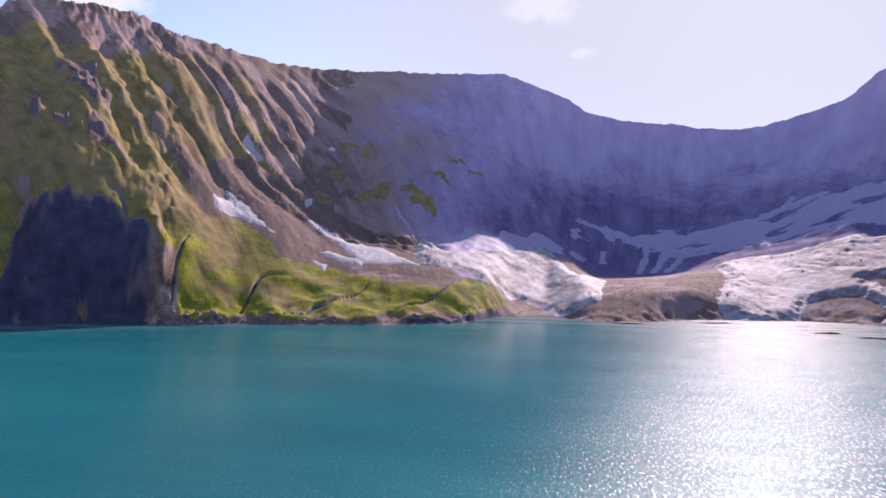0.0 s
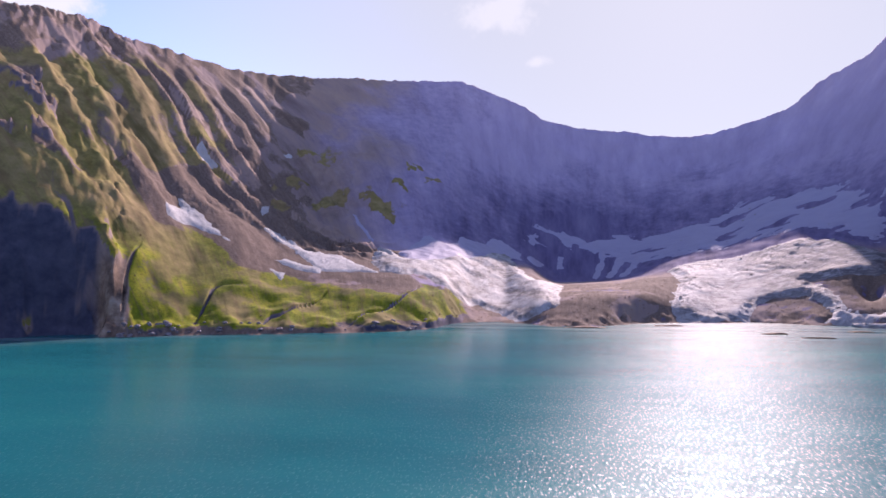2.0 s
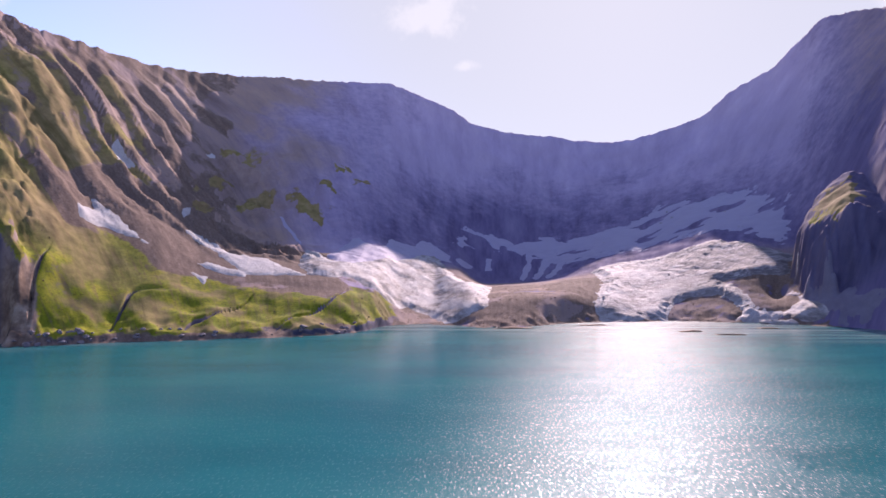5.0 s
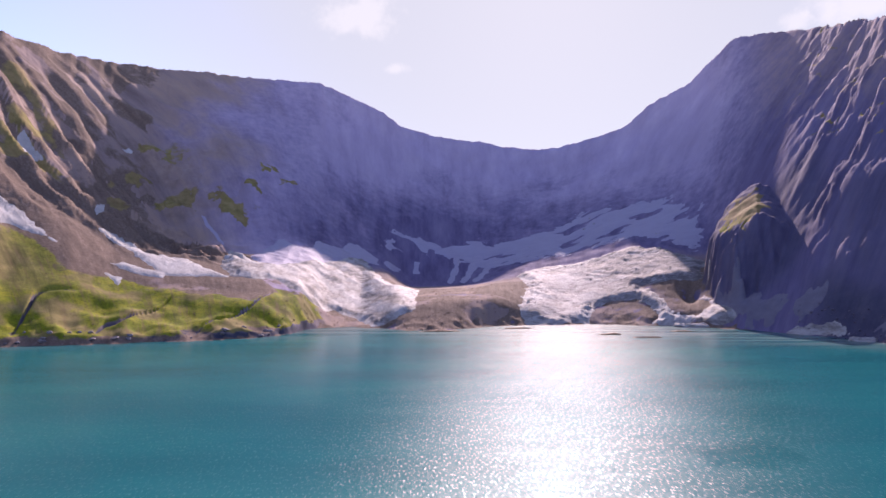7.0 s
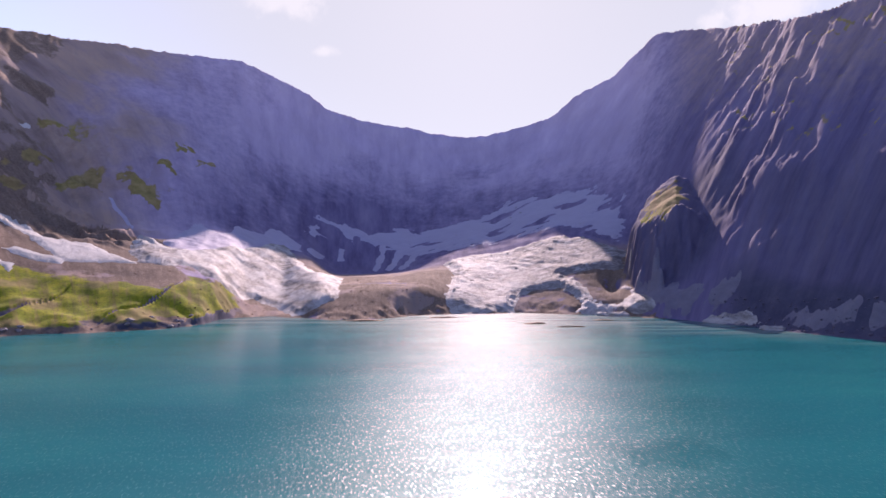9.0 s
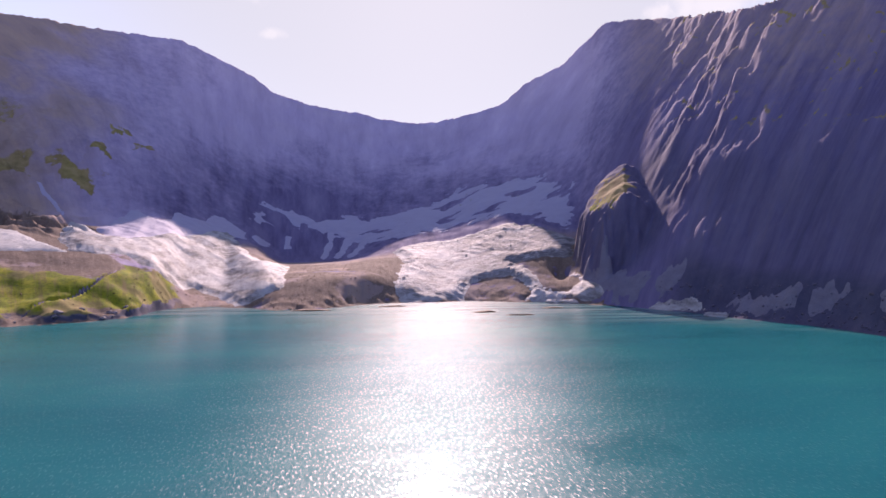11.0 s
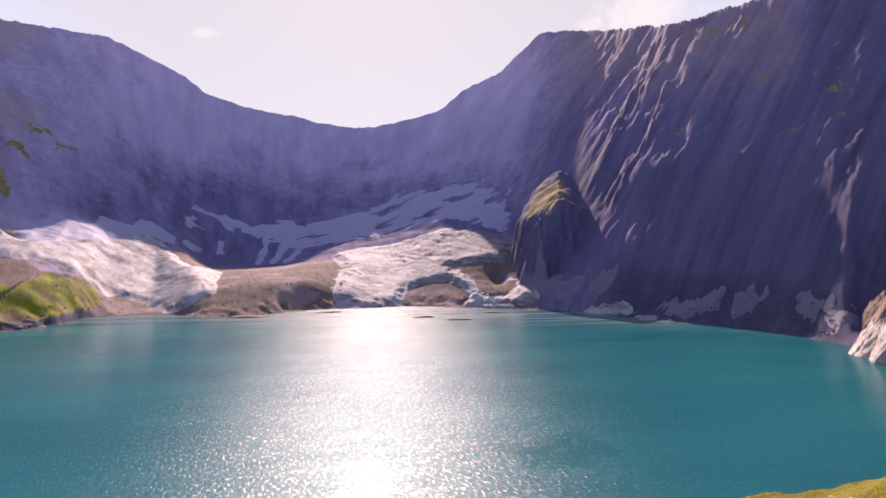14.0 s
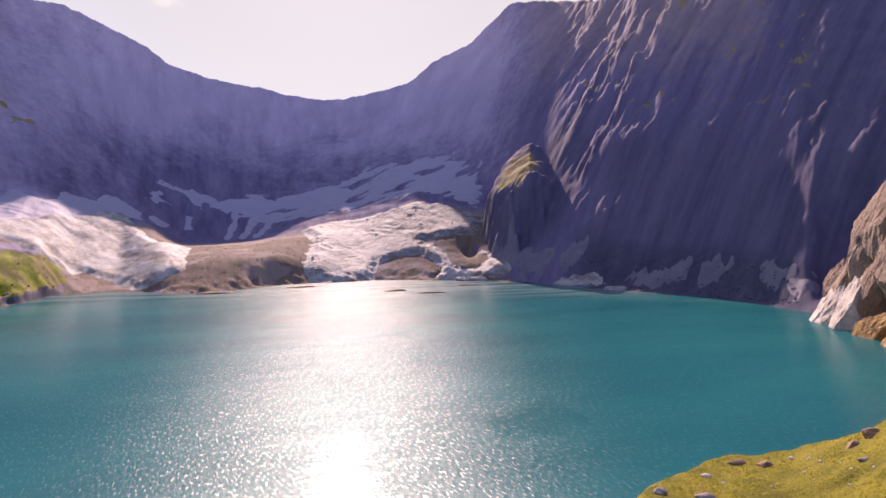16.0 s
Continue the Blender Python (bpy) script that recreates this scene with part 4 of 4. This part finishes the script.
def headland_z(az, d):
    crest, rim = around([(-180, -6, 100)] + HEAD + [(180, 34, 150)], az, 0.5)
    rim = rim + 3 * fbm(az / 3.0, az * 0 + 1.7, 4, 71)
    x, y = d * np.sin(np.radians(az)), d * np.cos(np.radians(az))
    z = crest - 0.05 * np.clip(rim - d, 0, 200) * smooth(3, 12, crest) + (0.35 + 0.9 * smooth(2, 9, crest)) * fbm(x / 11, y / 11, 5, 72)
    z = z - 0.35 * np.clip(d - rim, 0, 4) - 1.2 * np.clip(d - rim - 4, 0, 60)
    return np.maximum(z, -6)


def headland_point(az, d):
    return HEAD_X + d * np.sin(np.radians(az)), HEAD_Y + d * np.cos(np.radians(az)), headland_z(az, d)


def make_headland():
    az, d = np.meshgrid(np.arange(30, 86, 0.2), np.arange(50, 175, 0.6), indexing="ij")
    x, y, z = headland_point(az, d)
    n = np.arange(x.size).reshape(x.shape)
    quads = np.stack([n[:-1, :-1], n[:-1, 1:], n[1:, 1:], n[1:, :-1]], -1).reshape(-1, 4)
    me = mesh_from("grassy_headland", np.stack([x, y, z], -1).reshape(-1, 3), quads, M_TURF)
    return tagged(new("grassy_headland", me), "bright green grassy headland with scattered stones", "headland", kind="structure")


def make_turf_material():
    m, n, l, p = material("short_turf")
    big = noise_node(n, l, 0.12, 6, 0.6)
    fine = noise_node(n, l, 1.6, 7, 0.7)
    col = ramp(n, l, big, [(0.3, (0.12, 0.115, 0.008)), (0.45, (0.22, 0.20, 0.010)), (0.6, (0.31, 0.265, 0.014)), (0.75, (0.27, 0.18, 0.045))])
    col = mix(n, l, ramp(n, l, fine, [(0.35, 0.6), (0.55, 0.0)]), col, (0.07, 0.065, 0.010))
    l.new(col, p.inputs["Base Color"])
    p.inputs["Roughness"].default_value = 0.9
    p.inputs["Specular IOR Level"].default_value = 0.2
    bump(n, l, fine, p, 1.0, 0.6)
    return m


def make_blade_material():
    """Thin grass blades that let the sun through."""
    m, n, l, p = material("grass_blade")
    col = ramp(n, l, noise_node(n, l, 0.3, 5, 0.6), [(0.35, (0.19, 0.19, 0.012)), (0.55, (0.31, 0.28, 0.016)), (0.7, (0.38, 0.28, 0.05))])
    l.new(col, p.inputs["Base Color"])
    p.inputs["Roughness"].default_value = 0.8
    p.inputs["Specular IOR Level"].default_value = 0.2
    thin = n.new("ShaderNodeBsdfTranslucent")
    l.new(col, thin.inputs["Color"])
    both = n.new("ShaderNodeMixShader")
    both.inputs[0].default_value = 0.5
    l.new(p.outputs[0], both.inputs[1])
    l.new(thin.outputs[0], both.inputs[2])
    l.new(both.outputs[0], n["Material Output"].inputs["Surface"])
    return m


def make_stone_material(name, dark, light):
    m, n, l, p = material(name)
    a = noise_node(n, l, 0.9, 8, 0.7)
    l.new(ramp(n, l, a, [(0.3, dark), (0.7, light)]), p.inputs["Base Color"])
    p.inputs["Roughness"].default_value = 0.9
    bump(n, l, a, p, 0.6, 0.4)
    return m


M_TURF = make_turf_material()
M_BLADE = make_blade_material()
M_PALE = make_stone_material("pale_stone", (0.42, 0.34, 0.27), (0.72, 0.63, 0.53))
M_BROWN = make_stone_material("brown_stone", (0.12, 0.07, 0.04), (0.36, 0.22, 0.13))
M_GREY = make_stone_material("grey_stone", (0.10, 0.09, 0.10), (0.32, 0.28, 0.28))
# cliff-foot stone, with the cliff's shade put into its lilac colour
M_LILAC = make_stone_material("shade_tinted_talus", (0.06, 0.05, 0.085), (0.17, 0.15, 0.20))
make_headland()


def make_tufts(count, seed):
    """Clumps of grass blades over the headland."""
    g = np.random.RandomState(seed)
    az, d = g.uniform(35, 64, count), g.uniform(95, 152, count)
    keep = fbm(az * 0.9, d / 4, 3, 73) > -0.15
    az, d = az[keep], d[keep]
    x, y, z = headland_point(az, d)
    keep = z > 0.5
    x, y, z = x[keep], y[keep], z[keep]
    n, blades = len(x), 7
    turn = g.uniform(0, 6.283, (n, blades))
    tall = g.uniform(0.06, 0.2, (n, blades))
    base = np.stack([x, y, z - 0.06], -1)[:, None, :] + np.stack([0.22 * np.cos(turn), 0.22 * np.sin(turn), 0 * turn], -1)
    across = np.stack([-np.sin(turn), np.cos(turn), 0 * turn], -1) * 0.07
    tip = base + np.stack([0.5 * tall * np.cos(turn), 0.5 * tall * np.sin(turn), tall + 0.06], -1)
    v = np.stack([base - across, base + across, tip], 2).reshape(-1, 3)
    f = np.arange(len(v)).reshape(-1, 3)
    ob = new("grass", mesh_from("grass", v, f, M_BLADE, False))
    return tagged(ob, "short green and yellow grass tufts on the headland", "grass", kind="stuff")


make_tufts(9000, 31)


def stone_mesh(name, seed, mat, size, squash=0.65, divisions=3):
    """A broken angular stone: a sphere cut by planes and roughened."""
    rng = random.Random(seed)
    bm = bmesh.new()
    bmesh.ops.create_icosphere(bm, subdivisions=divisions, radius=1.0)
    cuts = []
    for _ in range(9):
        v = Vector((rng.gauss(0, 1), rng.gauss(0, 1), rng.gauss(0, 0.8))).normalized()
        cuts.append((v, rng.uniform(0.5, 0.85)))
    for v in bm.verts:
        for axis, far in cuts:
            over = v.co.dot(axis) - far
            if over > 0:
                v.co -= axis * over * 0.92
        v.co += v.co.normalized() * 0.10 * noise.noise(v.co * 2.6 + Vector((seed * 3.7, 0, 0)))
        v.co = Vector((v.co.x * size[0], v.co.y * size[1], v.co.z * size[2] * squash))
    me = bpy.data.meshes.new(name)
    bm.to_mesh(me)
    bm.free()
    me.materials.append(mat)
    return me


def place(bearing, d, z, turn):
    a = radians(float(squeeze(bearing)))
    return pose(d * math.sin(a), d * math.cos(a), z, 0, 0, turn)


PALE = [stone_mesh("boulder", k, M_PALE, (1, 0.8, 0.9)) for k in range(4)]
BROWN = [stone_mesh("boulder", 10 + k, M_BROWN, (1.2, 0.9, 0.9)) for k in range(3)]
GREY = [stone_mesh("boulder", 20 + k, M_GREY, (1.1, 0.9, 1.0)) for k in range(4)]


def boulder(me, spot_xyz, size, turn, label, group):
    ob = new("boulder", me)
    x, y, z = (float(v) for v in spot_xyz)
    ob.matrix_world = pose(x, y, z - 0.15 * size, 0, 0, turn) @ Matrix.Diagonal((size, size, size, 1))
    return tagged(ob, label, "boulder", group)


# bearing, distance, half width, mesh
for k, (b, d, size, tone) in enumerate([(46.5, 143.5, 1.9, 1), (48.5, 141.5, 2.0, 1), (50.4, 145.2, 1.1, 0), (52.4, 138.5, 1.0, 0), (51.3, 135.2, 0.9, 0), (53.7, 134.0, 1.1, 0), (54.4, 128.8, 0.8, 0), (55.2, 131.0, 1.1, 2), (44.2, 133.8, 1.4, 0), (45.5, 130.5, 0.8, 0), (49.0, 128.8, 1.0, 0), (48.5, 125.2, 0.8, 0), (54.3, 120.8, 0.9, 0), (55.8, 144.8, 2.3, 1), (54.5, 144.5, 1.9, 1), (40.7, 123.8, 1.7, 2), (44.1, 123.0, 2.0, 2), (56.9, 131.0, 1.2, 0), (55.8, 126.0, 0.8, 0), (51.6, 142.2, 0.9, 0)]):
    me = (PALE, BROWN, GREY)[tone][k % 3]
    spot_xyz = [v[0] for v in headland_point(np.array([b]), np.array([d]))]
    boulder(me, spot_xyz, size * (0.62 + 0.23 * math.sin(7.3 * k)) if tone == 0 else size, 40 * k, ("pale sunlit stone lying in short grass", "brown broken boulder on the grassy rim", "dark boulder half sunk in grass")[tone], "stones on the headland")


# ---- boulders along the foot of the green slope ----
rng = random.Random(4)
for k in range(46):
    b = rng.uniform(-38.0, -9.5) if k < 30 else rng.uniform(-38.4, -33.5)
    s = float(profiles(np.array([b]))[0][0, 2])
    d = s + rng.uniform(2, 16)
    spot_xyz = [v[0] for v in land(np.array([b]), np.array([d]))[:3]]
    if spot_xyz[2] > 0.3:
        boulder(GREY[k % 4], spot_xyz, rng.uniform(1.2, 3.6), rng.uniform(0, 360), "grey boulder on the lake shore", "boulders along the shore")

# ---- ice at the water ----
M_BLOCK = make_snow_material("stranded_ice", 0.5, (1, 1, 2))


def ice_mesh(seed, size):
    rng = random.Random(seed)
    bm = bmesh.new()
    bmesh.ops.create_icosphere(bm, subdivisions=5, radius=1.0)
    for v in bm.verts:
        p = v.co * 1.0
        k = 1 + 0.28 * noise.noise(p * 1.7 + Vector((seed, 0, 0))) + 0.14 * noise.noise(p * 5 + Vector((0, seed, 0))) + 0.06 * noise.noise(p * 13)
        flat = max(-0.25, min(p.z, 0.55 + 0.2 * noise.noise(p * 3.1)))
        v.co = Vector((p.x * k * size[0], p.y * k * size[1], flat * k * size[2]))
    me = bpy.data.meshes.new("ice_block")
    bm.to_mesh(me)
    bm.free()
    me.polygons.foreach_set("use_smooth", np.ones(len(me.polygons), bool))
    me.materials.append(M_BLOCK)
    return me


for b, d, z, size, turn, label in [(25.4, 702, 0, (16, 8, 6), -20, "low melting ice slab on the lake shore"),
                                   (37.9, 597, -0.3, (10, 5, 5), -42, "small white ice lump in the water")]:
    ob = new("ice_block", ice_mesh(b, size))
    ob.matrix_world = place(b, d, z, turn)
    tagged(ob, label, "ice block", "stranded ice")

# ---- low gravel islets off the moraine ----
for b, d, size, turn in [(18.6, 583, (11, 4, 2.2), 5), (21.8, 560, (13, 4, 1.8), -10), (3.0, 600, (22, 5, 3.2), 4), (10.5, 640, (20, 4, 2.0), 0), (24.5, 640, (12, 3, 1.6), -12)]:
    ob = new("gravel_islet", stone_mesh("gravel_islet", int(b * 10), M_BROWN, size, 1.0))
    ob.matrix_world = place(b, d, -0.5, turn)
    tagged(ob, "low dark gravel bar just above the water", "islet", "gravel bars")


# ---- loose stones over the moraine, the scree and the foot of the slopes ----
def make_stones(count, seed, low, high, reach, smallest, spread, mat, name, label):
    g = np.random.RandomState(seed)
    t = (1 + 5 ** 0.5) / 2
    ico = np.array([(-1, t, 0), (1, t, 0), (-1, -t, 0), (1, -t, 0), (0, -1, t), (0, 1, t), (0, -1, -t), (0, 1, -t), (t, 0, -1), (t, 0, 1), (-t, 0, -1), (-t, 0, 1)]) / 1.9
    tri = np.array([(0, 11, 5), (0, 5, 1), (0, 1, 7), (0, 7, 10), (0, 10, 11), (1, 5, 9), (5, 11, 4), (11, 10, 2), (10, 7, 6), (7, 1, 8),
                    (3, 9, 4), (3, 4, 2), (3, 2, 6), (3, 6, 8), (3, 8, 9), (4, 9, 5), (2, 4, 11), (6, 2, 10), (8, 6, 7), (9, 8, 1)])
    az = g.uniform(low, high, count)
    s = np.interp(az, AZ, profiles(AZ)[0][:, 2])
    d = s + 2 + reach * g.uniform(0, 1, count) ** 1.6
    x, y, z, *_ = land(az, d)
    size = smallest + spread * g.uniform(0, 1, count) ** 3
    keep = (z > 0.4) & ((az > -11) | (g.uniform(0, 1, count) < 0.12))
    for outline in (FIELD, TONGUE):
        keep &= edge_distance(x, y, outline) < -4
    x, y, z, size = x[keep], y[keep], z[keep], size[keep]
    n = len(x)
    v = ico[None] * (0.75 + 0.5 * g.uniform(0, 1, (n, 12, 1))) * size[:, None, None] * g.uniform(0.7, 1.3, (n, 1, 3)) * np.array([1.2, 1.0, 0.75])
    v = v + np.stack([x, y, z], -1)[:, None, :]
    f = tri[None] + 12 * np.arange(n)[:, None, None]
    ob = new(name, mesh_from(name, v.reshape(-1, 3), f.reshape(-1, 3), mat, False))
    return tagged(ob, label, "stones", kind="stuff")


make_stones(3600, 12, -38.5, 27, 230, 0.2, 0.6, M_BROWN, "loose_stones", "loose brown stones over moraine and scree")
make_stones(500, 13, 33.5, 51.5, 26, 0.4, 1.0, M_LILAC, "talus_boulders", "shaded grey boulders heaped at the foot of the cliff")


# ---- the sunlit crag that closes the view where the cliff meets the near shore ----
def crag_block(seed, size, mat):
    """A tall angular rock mass, broken along slanting joints."""
    rng = random.Random(seed)
    bm = bmesh.new()
    bmesh.ops.create_icosphere(bm, subdivisions=5, radius=1.0)
    cuts = [(Vector((rng.gauss(0, 1), rng.gauss(0, 1), rng.gauss(0, 0.45))).normalized(), rng.uniform(0.45, 0.8)) for _ in range(12)]
    for _ in range(4):  # joint faces that dip towards the lake
        cuts.append((Vector((-0.62 + rng.gauss(0, 0.14), 0.42 + rng.gauss(0, 0.14), 0.62 + rng.gauss(0, 0.1))).normalized(), rng.uniform(0.28, 0.5)))
    off = Vector((seed * 2.3, seed * 1.1, 0))
    for v in bm.verts:
        for axis, far in cuts:
            over = v.co.dot(axis) - far
            if over > 0:
                v.co -= axis * over * 0.95
        q = Vector((v.co.x * 3.2, v.co.y * 3.2, v.co.z * 1.5)) + off
        v.co *= 1 + 0.13 * (1 - abs(noise.noise(q))) + 0.07 * noise.noise(q * 3.1) + 0.035 * noise.noise(q * 7.3)
        v.co = Vector((v.co.x * size[0], v.co.y * size[1], v.co.z * size[2]))
    me = bpy.data.meshes.new("rock_mass")
    bm.to_mesh(me)
    bm.free()
    me.materials.append(mat)
    return me


def make_crag_material(name, dark, mid_tone, light):
    m, n, l, p = material(name)
    a = noise_node(n, l, 0.09, 8, 0.7, stretch=(1, 1, 0.35))
    b = noise_node(n, l, 0.7, 6, 0.7)
    col = ramp(n, l, a, [(0.32, dark), (0.5, mid_tone), (0.68, light)])
    col = mix(n, l, ramp(n, l, b, [(0.35, 0.55), (0.55, 0.0)]), col, dark)
    l.new(col, p.inputs["Base Color"])
    p.inputs["Roughness"].default_value = 0.92
    bump(n, l, b, p, 0.7, 0.8, bump(n, l, a, None, 0.5, 3.0))
    return m


M_CRAG = make_crag_material("sunlit_schist", (0.11, 0.07, 0.05), (0.31, 0.21, 0.15), (0.48, 0.35, 0.25))
M_SLAB = make_crag_material("pale_slab", (0.30, 0.25, 0.21), (0.62, 0.55, 0.48), (0.80, 0.74, 0.66))
M_OCHRE = make_crag_material("ochre_rock", (0.10, 0.05, 0.02), (0.36, 0.20, 0.06), (0.52, 0.33, 0.12))

crag = tagged(new("rocky_crag"), "steep sunlit brown crag with pale slabs at the waterline", "crag")
crag.matrix_world = place(55.5, 390, 0, 0)
for k, (b, d, z, size, turn, mat) in enumerate([
        (53.6, 430, 4, (19, 15, 24), 6, M_SLAB), (54.5, 404, 2, (17, 14, 23), -10, M_SLAB), (55.8, 374, -1, (12, 12, 13), 14, M_OCHRE), (57.2, 350, -1, (12, 12, 14), -8, M_OCHRE),
        (54.2, 440, 16, (11, 14, 20), 8, M_CRAG), (55.0, 428, 28, (12, 14, 22), -14, M_CRAG), (55.9, 418, 40, (13, 15, 26), 10, M_CRAG), (55.9, 398, 20, (12, 13, 20), -6, M_CRAG),
        (56.9, 412, 54, (14, 15, 28), 5, M_CRAG), (57.3, 386, 32, (13, 14, 24), 16, M_CRAG), (58.1, 404, 74, (15, 16, 32), -10, M_CRAG), (58.6, 364, 18, (12, 13, 20), 12, M_CRAG), (59.4, 388, 62, (16, 16, 36), 0, M_CRAG)]):
    kind = {M_SLAB: "pale_slab", M_OCHRE: "ochre_block", M_CRAG: "rock_mass"}[mat]
    ob = new(kind, crag_block(k + 1, size, mat))
    ob.parent = crag
    ob.matrix_parent_inverse = crag.matrix_world.inverted()
    ob.matrix_world = place(b, d, z, turn)
